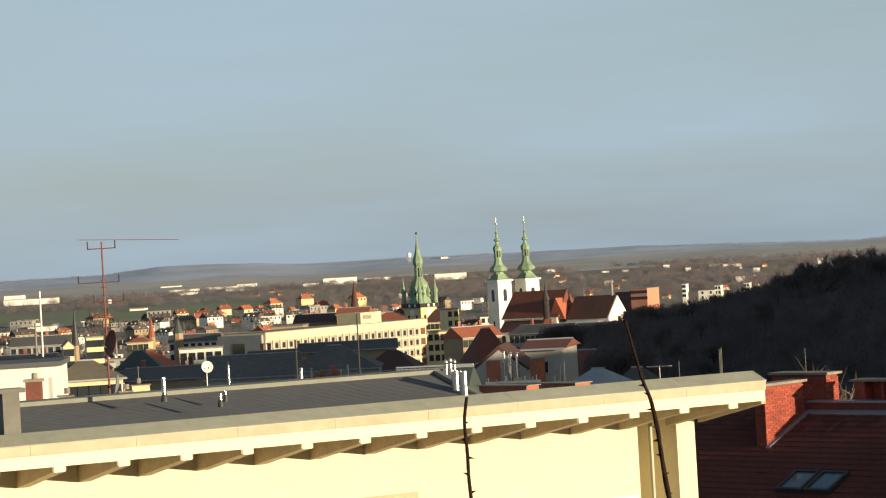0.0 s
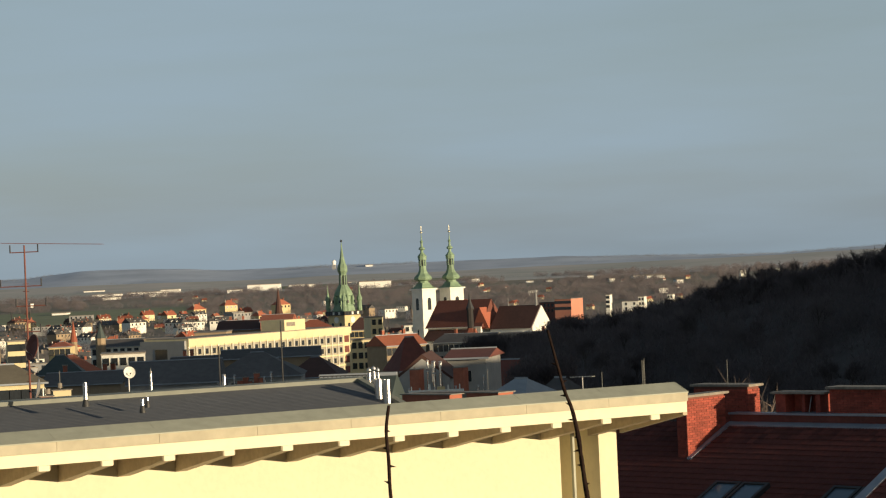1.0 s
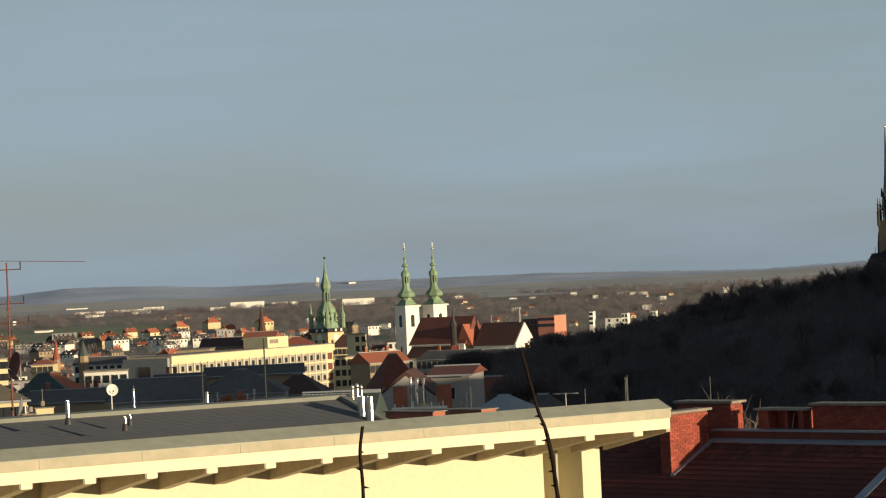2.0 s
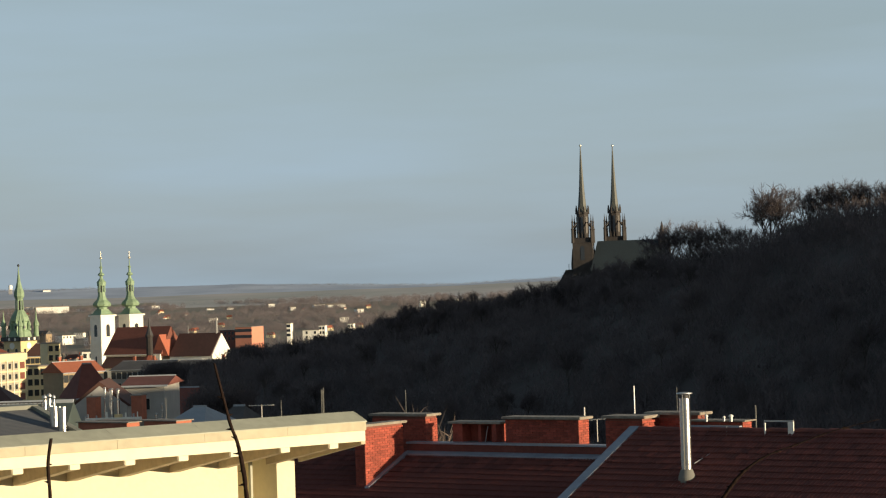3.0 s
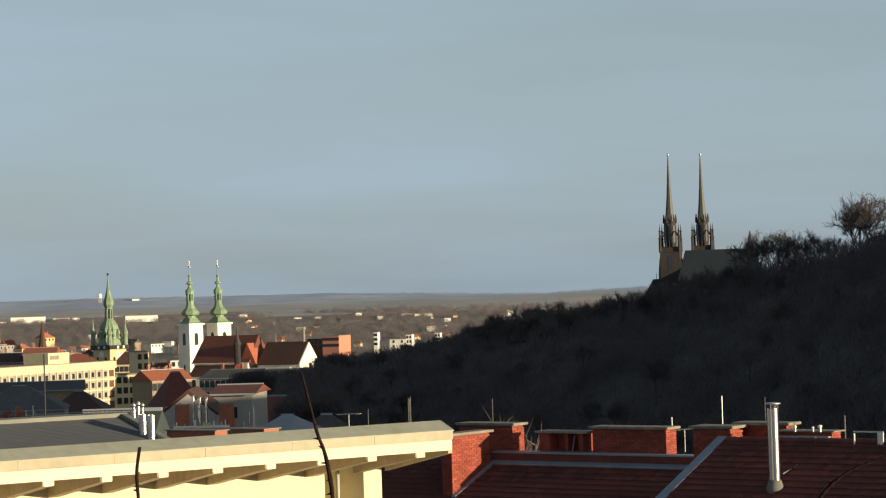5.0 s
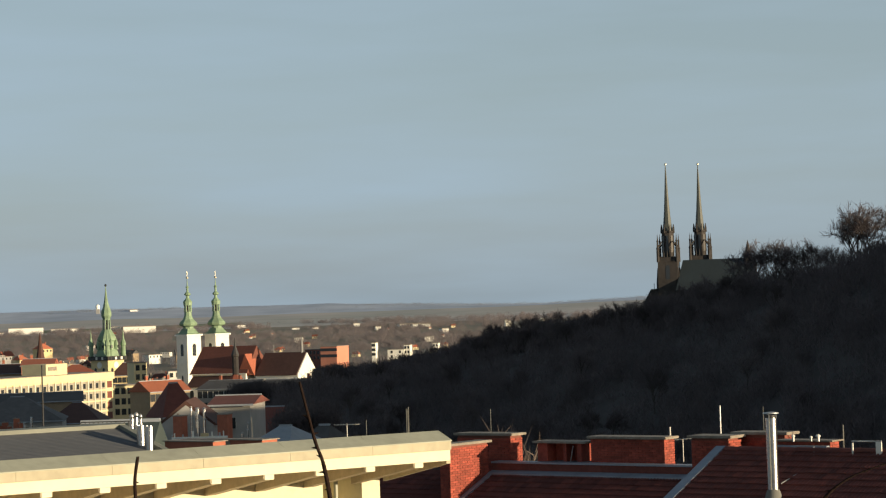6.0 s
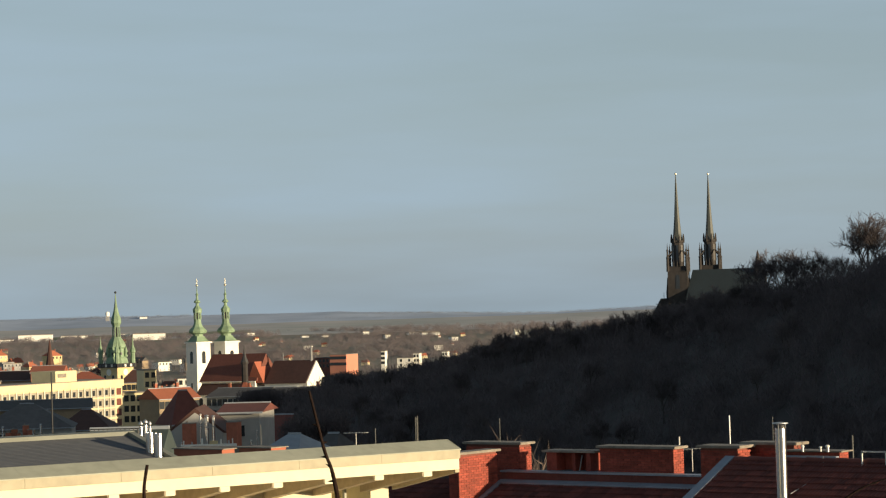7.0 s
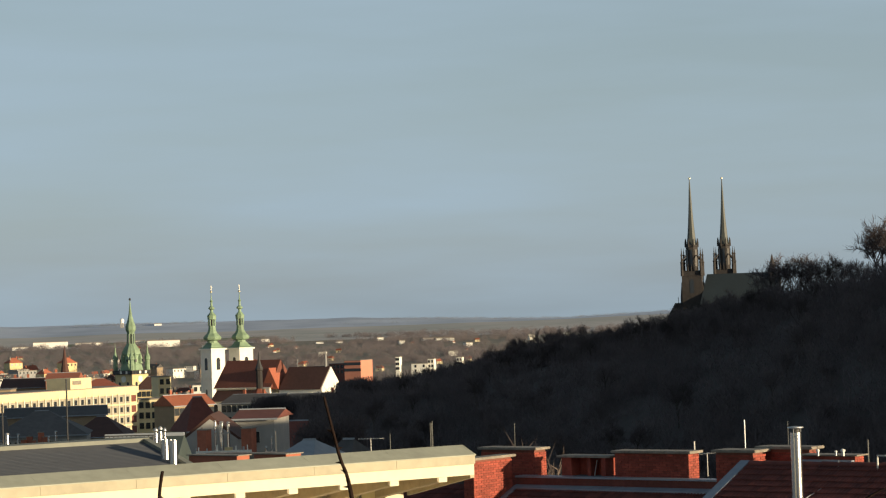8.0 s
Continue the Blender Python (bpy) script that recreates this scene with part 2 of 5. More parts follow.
M["land"] = mat("winter_ground", (0.21, 0.165, 0.125), 0.95, 0.4, 0.05, 0.006, 0.0, second=(0.13, 0.14, 0.085))
# hill fields paled in the base colour to stand for distance haze
M["hazyhill"] = mat("hazy_hill_fields", (0.49, 0.44, 0.41), 1.0, 0.2, 0.010, 0.0022, 0.0, second=(0.31, 0.33, 0.29))
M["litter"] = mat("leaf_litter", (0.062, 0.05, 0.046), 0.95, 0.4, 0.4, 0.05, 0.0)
# ridge tinted blue-grey, its haze mixed into the colour
M["ridge"] = mat("hazy_wooded_ridge", (0.50, 0.55, 0.63), 1.0, 0.2, 0.012, 0.0035, 0.0, second=(0.29, 0.35, 0.44))
build_ground()


# ---- the house that the camera looks out of ----
solid("wall_behind", box(B(), -5, 5, -2.6, -2.3, 0, 20), M["grey"], "plain rendered wall behind the balcony", "wall", kind="structure")
solid("balcony_floor", box(B(), -5, 5, -2.3, 1.75, 14.2, 14.4), M["concrete"], "plain concrete balcony slab", "floor", kind="structure")


# ---- cream building with the bracketed eave ----
def cream_building():
    ax, ay, az = -13.18, 36, 13.51
    bx, by, bz = -0.32, 45, 13.62
    turn = math.degrees(math.atan2(by - ay, bx - ax))
    length = math.hypot(bx - ax, by - ay)
    # local x runs along the eave and ends at its free corner (x = 0), local y runs back
    ob = thing("apartment_building", "cream rendered building with a wide bracketed eave and dark roof", "building", (bx, by, bz), turn)
    L, OV = length + 9.0, 2.4
    part("wall", box(B(), -L, -1.60, OV, 4.3, -13.5, -0.74), M["cream"], ob)
    part("recess_wall", box(B(), -L, -0.20, 4.302, 5.2, -13.5, -0.74), M["cream"], ob)
    part("corner_pier", box(B(), -0.65, -0.20, OV - 0.02, 4.3, -13.5, -0.74), M["cream"], ob)
    part("fascia", box(B(), -L, 0, 0, 0.10, -0.60, -0.385), M["fascia"], ob, "pale painted eave board")
    part("end_fascia", box(B(), -0.10, 0, 0.10, 4.4, -0.60, -0.385), M["fascia"], ob)
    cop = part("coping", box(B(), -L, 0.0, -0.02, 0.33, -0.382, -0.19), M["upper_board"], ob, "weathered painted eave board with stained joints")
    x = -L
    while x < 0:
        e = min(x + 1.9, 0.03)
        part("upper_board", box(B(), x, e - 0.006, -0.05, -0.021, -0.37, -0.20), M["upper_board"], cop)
        bm = prism(B(), [(-0.075, -0.205), (-0.075, -0.185), (-0.045, -0.17), (0.40, 0.0), (0.40, -0.20), (-0.045, -0.20)], 0, x, e)
        part("coping_sheet", bm, M["coping"], cop, "grey-green sheet metal coping")
        part("coping_seam", prism(B(), [(-0.05, -0.172), (-0.05, -0.170), (0.38, -0.005), (0.38, -0.009)], 0, e - 0.03, e - 0.002), M["coping"], cop)
        x += 1.9
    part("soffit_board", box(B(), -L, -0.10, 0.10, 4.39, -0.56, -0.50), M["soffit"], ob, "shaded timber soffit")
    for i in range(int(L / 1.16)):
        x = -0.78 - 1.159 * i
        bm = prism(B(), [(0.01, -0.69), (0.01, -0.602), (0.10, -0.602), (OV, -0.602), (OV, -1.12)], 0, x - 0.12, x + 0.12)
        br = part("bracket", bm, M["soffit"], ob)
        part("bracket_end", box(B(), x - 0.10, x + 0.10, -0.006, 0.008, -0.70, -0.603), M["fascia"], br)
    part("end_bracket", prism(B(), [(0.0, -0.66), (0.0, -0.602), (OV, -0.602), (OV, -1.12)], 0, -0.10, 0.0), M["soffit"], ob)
    # low dark sheet roof that rises behind the eave, with shallow ribs
    laps, courses = [], 22
    for k in range(courses):
        y0, y1 = 0.42 + 2.0 * k / courses, 0.42 + 2.0 * (k + 1) / courses
        laps += [(y0, -0.10 + 0.23 * (y0 - 0.42) + 0.003), (y1 - 0.002, -0.10 + 0.23 * (y1 - 0.42))]
    part("roof", prism(B(), laps + [(2.42, -0.30), (0.42, -0.30)], 0, -L, -6.25), M["felt"], ob, "dark sheet roofing laid in narrow courses")
    part("ridge_trim", prism(B(), [(2.38, 0.27), (2.36, 0.43), (2.68, 0.45), (2.70, 0.27)], 0, -L, -6.12), M["roof_trim"], ob)
    part("verge_trim", prism(B(), [(0.42, -0.10), (2.37, 0.35), (2.37, 0.42), (0.42, -0.03)], 0, -6.25, -6.12), M["roof_trim"], ob)
    # raised block at the near end
    part("parapet_block", box(B(), -15.5, -15.2, 0.44, 0.74, -0.12, 0.70), M["block"], ob, "grey rendered parapet block")
    part("parapet_cap", box(B(), -16.2, -15.1, 0.40, 0.80, 0.702, 0.78), M["block"], ob)
    # windows high on the wall
    for x in (-7.8, -12.4):
        w = part("window", box(B(), x - 1.05, x + 1.05, OV - 0.05, OV - 0.003, -3.4, -1.95), M["soffit"], ob)
        part("pane", box(B(), x - 0.9, x + 0.9, OV - 0.07, OV - 0.052, -3.3, -2.25), M["pane"], w)
    w = part("window", box(B(), -2.75, -1.65, OV - 0.03, OV - 0.003, -4.0, -2.5), M["white"], ob)
    part("pane", box(B(), -2.68, -2.24, OV - 0.045, OV - 0.032, -3.9, -2.6), M["pane"], w)
    part("pane", box(B(), -2.16, -1.72, OV - 0.045, OV - 0.032, -3.9, -2.6), M["pane"], w)
    part("downpipe", rod(B(), (-1.1, OV + 0.3, -13), (-1.1, OV + 0.3, -0.8), 0.05), M["coping"], ob)
    return ob


cream_building()


def vent_pipe(x, y, z, h, r):
    ob = thing("vent_pipe", "short pale metal vent pipe with dark base collar", "vent", (x, y, z), group="roof vents")
    part("pipe", lathe(B(), [(r, 0.0), (r, h), (r * 0.85, h), (r * 0.85, h - 0.05)], 14), M["steel"], ob)
    part("collar", lathe(B(), [(r * 1.6, -0.03), (r * 1.5, 0.02), (r * 1.12, 0.08), (r * 1.12, 0.1)], 14), M["darkm"], ob, "dark rubber collar")


vent_pipe(-10.94, 38.4, 13.98, 0.40, 0.042)
vent_pipe(-9.96, 38.6, 13.82, 0.22, 0.036)
vent_pipe(-10.07, 39.4, 13.87, 0.16, 0.03)
vent_pipe(-6.02, 42.0, 13.40, 0.66, 0.085)
vent_pipe(-6.22, 42.3, 13.40, 0.66, 0.08)

# ---- red tiled houses with brick chimneys ----
RT, SLOPE = -38.0, 0.435
K = 1.38  # size of the red houses against their working drawing


def tiled_house(at, x0, x1, down, label):
    ob = thing("house", label, "house", at, RT)
    ob.matrix_basis = ob.matrix_basis @ Matrix.Diagonal((K, K, K, 1))
    part("roof_deck", prism(B(), [(0.02, -0.02), (-down, -down * SLOPE - 0.02), (-down, -down * SLOPE - 0.3), (0.0, -0.3)], 0, x0, x1), M["tilebed"], ob)
    part("back_slope", prism(B(), [(0.02, -0.02), (4.0, -1.74), (4.0, -2.0), (0.0, -0.3)], 0, x0, x1), M["tilebed"], ob)
    part("house_wall", box(B(), x0 + 0.3, x1 - 0.3, -down + 0.6, 3.5, -13.0, -down * SLOPE - 0.35), M["grey"], ob)
    return ob


BX, BY, BZ = 0.8, 71.8, 10.81
FX, FY, FZ = 7.18, 62.1, 11.94
back_house = tiled_house((BX, BY, BZ), -7.0, 9.0, 8.0, "house with weathered red clay tile roof in shade")
front_house = tiled_house((FX, FY, FZ), 0.0, 14.0, 8.0, "house with dark red interlocking tiles and metal verge")
part("ridge_flashing", prism(B(), [(-0.15, -0.05), (-0.15, 0.0), (0.04, 0.06), (0.04, -0.02)], 0, 0.0, 7.5), M["zinc"], back_house, "blue-grey sheet metal flashing")
part("parapet", box(B(), 0.0, 7.5, 0.06, 0.34, -0.5, 0.22), M["shadebrick"], back_house, "low shade-darkened brick parapet behind the ridge")
part("parapet_cap", box(B(), -0.02, 7.5, 0.03, 0.38, 0.222, 0.262), M["zinc"], back_house)
part("chimney_flashing", prism(B(), [(-0.05, 0.04), (-1.62, -0.645), (-1.62, -0.74), (-0.05, -0.02)], 0, 0.005, 0.13), M["zinc"], back_house)
part("verge_flashing", prism(B(), [(0.06, 0.08), (-7.9, -3.38), (-7.9, -3.55), (0.06, -0.14)], 0, -0.16, 0.06), M["zinc"], front_house, "blue-grey sheet metal verge")
part("ridge_flashing", box(B(), 1.2, 2.35, 0.10, 0.22, -0.2, 0.10), M["zinc"], front_house)


BRICK = {}


def brick_mesh(w, d, h):
    key = (round(w, 3), round(d, 3), round(h, 3))
    if key not in BRICK:
        bm = box(B(), 0, w, 0, d, 0, h)
        bmesh.ops.bevel(bm, geom=list(bm.edges), offset=0.005, segments=1, affect="EDGES")
        me = bpy.data.meshes.new("brick")
        bm.to_mesh(me)
        bm.free()
        me.materials.append(M["brick"])
        BRICK[key] = me
    return BRICK[key]


CHIMNEYS = []


def chimney(house, x0, x1, y0, y1, z0, z1, label, cap=0.06, laid=("end",)):
    """A brick stack: a mortar core, bricks laid on the faces named, and a concrete cap."""
    m = house.matrix_basis
    ob = thing("brick_chimney", label, "chimney", group="brick chimneys on the roofs")
    ob.matrix_basis = m @ Matrix.Translation((x0, y0, z0))
    w, d, h = x1 - x0, y1 - y0, z1 - z0
    part("core", box(B(), 0.012, w - 0.012, 0.012, d - 0.012, 0, h), M["mortar"], ob)
    capo = box(B(), -0.07, w + 0.09, -0.07, d + 0.07, h + 0.002, h + cap)
    bmesh.ops.bevel(capo, geom=list(capo.edges), offset=0.012, segments=2, affect="EDGES")
    part("cap", capo, M["concrete"], ob, "weathered concrete cap")
    CHIMNEYS.append((ob, w, d, h))
    return ob


def lay_bricks(ob, w, d, h):
    course = 0.075 / K
    rows = int(h / course)
    for r in range(rows):
        z = r * course
        # right end face, then the face toward the street; lengths in the chimney's own scale
        one, gap, thick, high = 0.25 / K, 0.26 / K, 0.06, 0.066 / K
        p = 0.0 if r % 2 else -gap / 2
        while p < d - 0.02:
            a, b = max(0.0, p), min(d, p + one)
            if b - a > 0.03:
                piece("brick", brick_mesh(thick, b - a, high), ob, Matrix.Translation((w - 0.055 + 0.004 * random.random(), a, z)))
            p += gap
        p = -gap / 2 if r % 2 else 0.0
        while p < w - 0.06:
            a, b = max(0.0, p), min(w - 0.062, p + one)
            if b - a > 0.03:
                piece("brick", brick_mesh(b - a, thick, high), ob, Matrix.Translation((a, -0.004 * random.random(), z)))
            p += gap


chimney(back_house, -0.29, 0.0, -1.56, -0.1, -0.90, 0.72, "tall red brick chimney, side face lit by the sun")
chimney(back_house, -1.3, 0.30, 0.40, 0.86, -0.3, 0.84, "long red brick chimney with concrete slab on a parapet")
chimney(back_house, 2.62, 4.62, 0.36, 0.78, -0.3, 0.80, "long red brick chimney with concrete slab beside an aerial")
chimney(front_house, -1.0, -0.10, 0.45, 0.95, -0.6, 0.20, "low red brick chimney behind the tiled ridge")
chimney(front_house, -0.35, 0.85, 1.1, 1.5, -0.9, 0.24, "red brick chimney with thick slab behind the ridge")
chimney(front_house, 1.15, 2.32, 0.30, 0.66, -0.6, 0.17, "wide brick chimney with small metal cowls", cap=0.03)


def open_chimney():
    ob = thing("brick_chimney", "open-sided brick chimney with slab on short piers", "chimney", group="brick chimneys on the roofs")
    ob.matrix_basis = back_house.matrix_basis @ Matrix.Translation((1.10, 0.38, 0.262))
    part("pier", box(B(), 0, 0.28, 0, 0.42, 0, 0.42), M["brick"], ob)
    part("pier", box(B(), 0.72, 0.80, 0.02, 0.40, 0, 0.42), M["brick"], ob)
    part("pier", box(B(), 1.12, 1.24, 0, 0.42, 0, 0.42), M["brick"], ob)
    part("back_wall", box(B(), 0.28, 1.12, 0.36, 0.42, 0, 0.42), M["brick"], ob)
    part("slab", box(B(), -0.10, 1.40, -0.06, 0.48, 0.422, 0.47), M["concrete"], ob)
    part("broken_rod", rod(B(), (0.86, 0.1, 0), (0.98, 0.05, 0.36), 0.014), M["galv"], ob)


open_chimney()


def flue():
    ob = thing("metal_flue", "shiny stainless steel flue pipe with cap on tiled roof", "chimney", (8.06, 58.22, 10.84))
    ob.matrix_basis = ob.matrix_basis @ Matrix.Diagonal((K, K, K, 1))
    part("pipe", lathe(B(), [(0.106, -0.1), (0.106, 1.56)], 28), M["steel"], ob)
    part("inner_pipe", lathe(B(), [(0.085, 1.55), (0.085, 1.62)], 20), M["darkm"], ob)
    for a in range(3):
        part("cap_bracket", rod(B(), (0.1 * math.cos(a * 2.1), 0.1 * math.sin(a * 2.1), 1.55), (0.1 * math.cos(a * 2.1), 0.1 * math.sin(a * 2.1), 1.65), 0.008), M["galv"], ob)
    part("cap", lathe(B(), [(0.155, 1.645), (0.15, 1.665), (0.02, 1.68)], 28), M["galv"], ob, "flat rain cap")
    part("base_collar", lathe(B(), [(0.17, -0.15), (0.165, 0.05), (0.13, 0.16), (0.108, 0.2)], 28), M["block"], ob, "tapered grey roof collar")
    bm = box(B(), -0.3, 0.3, -0.32, 0.25, 0, 0.015)
    bmesh.ops.transform(bm, matrix=pose(0, 0, -0.02, 0, 0, RT) @ Matrix.Rotation(math.atan(SLOPE), 4, "X"), verts=bm.verts)
    part("base_plate", bm, M["zinc"], ob)


flue()


def skylight(x, y, open_label):
    """A roof window in the back house's slope, at x along the ridge and y down the slope."""
    ob = thing("skylight", open_label, "skylight", group="roof windows")
    ob.matrix_basis = back_house.matrix_basis @ Matrix.Translation((x, -y, -y * SLOPE + 0.03)) @ Matrix.Rotation(math.atan(SLOPE), 4, "X")
    bm2 = B()
    for a in ((0, 0.07, -0.42, 0.42), (0.63, 0.70, -0.42, 0.42), (0.07, 0.63, 0.35, 0.42), (0.07, 0.63, -0.42, -0.35)):
        box(bm2, a[0], a[1], a[2], a[3], 0, 0.11)
    part("frame", bm2, M["darkm"], ob, "dark metal frame")
    part("pane", box(B(), 0.072, 0.628, -0.348, 0.348, 0.05, 0.075), M["skyglass"], ob)


M["skyglass"] = mat("roof_window_glass", (0.10, 0.14, 0.18), 0.08, 0.1, 1, 0.5, 0.0)
for sx in (1.62, 2.36, 4.72, 5.46):
    skylight(sx, 3.0, "closed roof window with dark metal frame in tiles")


def pole(px, py, pz, h, r, name="mast", label="thin dull grey roof mast", m="block"):
    ob = part(name, rod(B(), (0, 0, 0), (0, 0, h), r, r, 8), M[m], None)
    ob.location = (px, py, pz)
    return tagged(ob, label, "mast", "roof masts")


pole(7.5, 64.9, 12.02, 1.04, 0.022, label="pale thick roof mast beside brick chimneys", m="galv")
pole(9.13, 67.6, 11.51, 1.35, 0.012)
pole(10.59, 62, 11.78, 0.76, 0.022)
pole(6.58, 71, 11.3, 0.85, 0.025, label="pale upright aerial post beside brick chimney", m="palepaint")
pole(0.85, 72.6, 11.98, 0.86, 0.012)
pole(-1.78, 70, 12.2, 0.9, 0.012)
pole(-1.85, 70, 12.2, 0.85, 0.012)
pole(-3.13, 70, 12.14, 0.6, 0.012)


def cowl(x, y, z, r, h):
    ob = thing("chimney_cowl", "small white metal chimney cowl", "vent", (x, y, z), group="chimney cowls")
    part("pipe", lathe(B(), [(r * 0.7, -0.05), (r * 0.7, h)], 12), M["galv"], ob)
    part("cap", lathe(B(), [(r, h * 0.6), (r * 1.1, h * 0.9), (r * 0.5, h * 1.15)], 12), M["white"], ob)


cowl(9.04, 61, 12.23, 0.048, 0.124)
cowl(9.6, 60.2, 12.26, 0.062, 0.124)
cowl(9.47, 60.6, 12.25, 0.04, 0.08)


def pipe_bracket():
    ob = thing("roof_step", "white steel roof bracket on the tiled ridge", "bracket", (10.36, 59.4, 11.89), RT)
    ob.matrix_basis = ob.matrix_basis @ Matrix.Diagonal((K, K, K, 1))
    part("leg", box(B(), 0, 0.025, 0, 0.03, -0.1, 0.22), M["white"], ob)
    part("leg", box(B(), 0.52, 0.64, 0, 0.03, -0.1, 0.24), M["white"], ob)
    part("bar", box(B(), 0, 0.64, 0, 0.03, 0.242, 0.27), M["galv"], ob)


pipe_bracket()


def conductor():
    ob = thing("lightning_conductor", "thin pale lightning conductor wire on the tiles", "cable", (9.49, 60.3, 12.08))
    o = Vector((9.49, 60.3, 12.08))
    pts = [Vector(p) - o for p in ((9.49, 60.3, 12.08), (9.43, 60, 11.74), (8.98, 59.4, 11.48), (8.35, 58.8, 11.21))]
    for a, b in zip(pts, pts[1:]):
        part("wire", rod(B(), a, b, 0.012), M["galv"], ob)


conductor()


def yagi(x, y, z, boom, count, turn, mast, label, tilt=0.0):
    ob = thing("tv_antenna", label, "antenna", (x, y, z), turn, group="rooftop aerials")
    part("mast", rod(B(), (0, 0, -mast), (0, 0, 0.03), 0.016), M["palepaint"], ob)
    part("boom", rod(B(), (-boom * 0.5, 0, 0), (boom * 0.5, 0, tilt), 0.014), M["palepaint"], ob)
    for i in range(count):
        f = -0.5 + i / (count - 1)
        part("element", rod(B(), (boom * f, -0.28, tilt * (f + 0.5) + 0.015), (boom * f, 0.28, tilt * (f + 0.5) + 0.015), 0.006, 0.006, 4), M["palepaint"], ob)
    return ob


yagi(-4.28, 80, 12.12, 0.9, 9, 6, 1.6, "pale television aerial on a thin mast")
yagi(6.98, 71, 11.72, 1.0, 8, 10, 0.7, "tangled television aerial behind brick chimney", 0.05)


# ---- thorny canes close to the camera ----
def cane(points, r0, r1, label):
    pts = [Vector(p) for p in points]
    base = Vector((pts[0].x + 0.03, pts[0].y, 14.4))
    ob = thing("rose_cane", label, "plant", base, group="thorny canes")
    stem = B()
    dense = [base + (pts[0] - base) * k / 8 for k in range(8)]
    for i in range(len(pts) - 1):
        p0, p1, p2, p3 = pts[max(i - 1, 0)], pts[i], pts[i + 1], pts[min(i + 2, len(pts) - 1)]
        for k in range(5):
            t = k / 5
            dense.append(0.5 * (2 * p1 + (p2 - p0) * t + (2 * p0 - 5 * p1 + 4 * p2 - p3) * t * t + (3 * p1 - p0 - 3 * p2 + p3) * t ** 3))
    dense.append(pts[-1])
    n = len(dense) - 1
    rings = []
    for i, p in enumerate(dense):
        r = r0 + (r1 - r0) * (i / n) ** 1.5
        r *= 1 + 0.18 * noise.noise((i * 0.7, r0 * 900, 0))
        rings.append([stem.verts.new(p - base + Vector((r * math.cos(a), r * math.sin(a), 0))) for a in (2 * math.pi * j / 8 for j in range(8))])
    for a, b in zip(rings, rings[1:]):
        for j in range(8):
            stem.faces.new((a[j], a[(j + 1) % 8], b[(j + 1) % 8], b[j])).smooth = True
    stem.faces.new(rings[-1])
    stem.faces.new(rings[0][::-1])
    part("stem", stem, M["bark"], ob)
    rnd = random.Random(len(points))
    for i in range(8, n - 2, 3):
        s = 1 if rnd.random() > 0.5 else -1
        p = dense[i] - base
        part("thorn", rod(B(), p, p + Vector((s * rnd.uniform(0.0025, 0.0045), 0, rnd.uniform(-0.001, 0.0015))), 0.0011, 0.0001, 5), M["bark"], ob)
    return ob


cane([(-0.078, 1.34, 15.8457), (-0.0804, 1.34, 15.8629), (-0.0824, 1.34, 15.8818), (-0.0837, 1.34, 15.8956), (-0.0868, 1.34, 15.9126), (-0.0906, 1.34, 15.9234), (-0.0945, 1.34, 15.9397), (-0.0994, 1.34, 15.9612)], 0.0017, 0.0007, "dark thorny rose cane, tip dry and pale")
cane([(-0.1994, 1.34, 15.8506), (-0.2005, 1.34, 15.868), (-0.2006, 1.34, 15.8854), (-0.2013, 1.34, 15.9035), (-0.199, 1.34, 15.919)], 0.0012, 0.0010, "short dark thorny rose cane, cut tip")
cane([(0.2049, 1.34, 15.8657), (0.2182, 1.34, 15.8825), (0.2332, 1.34, 15.893), (0.2523, 1.34, 15.8997), (0.2766, 1.34, 15.9076), (0.3042, 1.34, 15.9136)], 0.0016, 0.0012, "dark thorny rose cane arching sideways")


# ---- twin-towered church ----
def arch_window(w, h, depth=0.25, frame=None):
    bm = B()
    pts = [(-w / 2, 0), (w / 2, 0), (w / 2, h - w / 2)] + [(w / 2 * math.cos(a), h - w / 2 + w / 2 * math.sin(a)) for a in (math.pi * k / 6 for k in range(1, 6))] + [(-w / 2, h - w / 2)]
    prism(bm, pts, 1, -0.05, depth)
    return bm


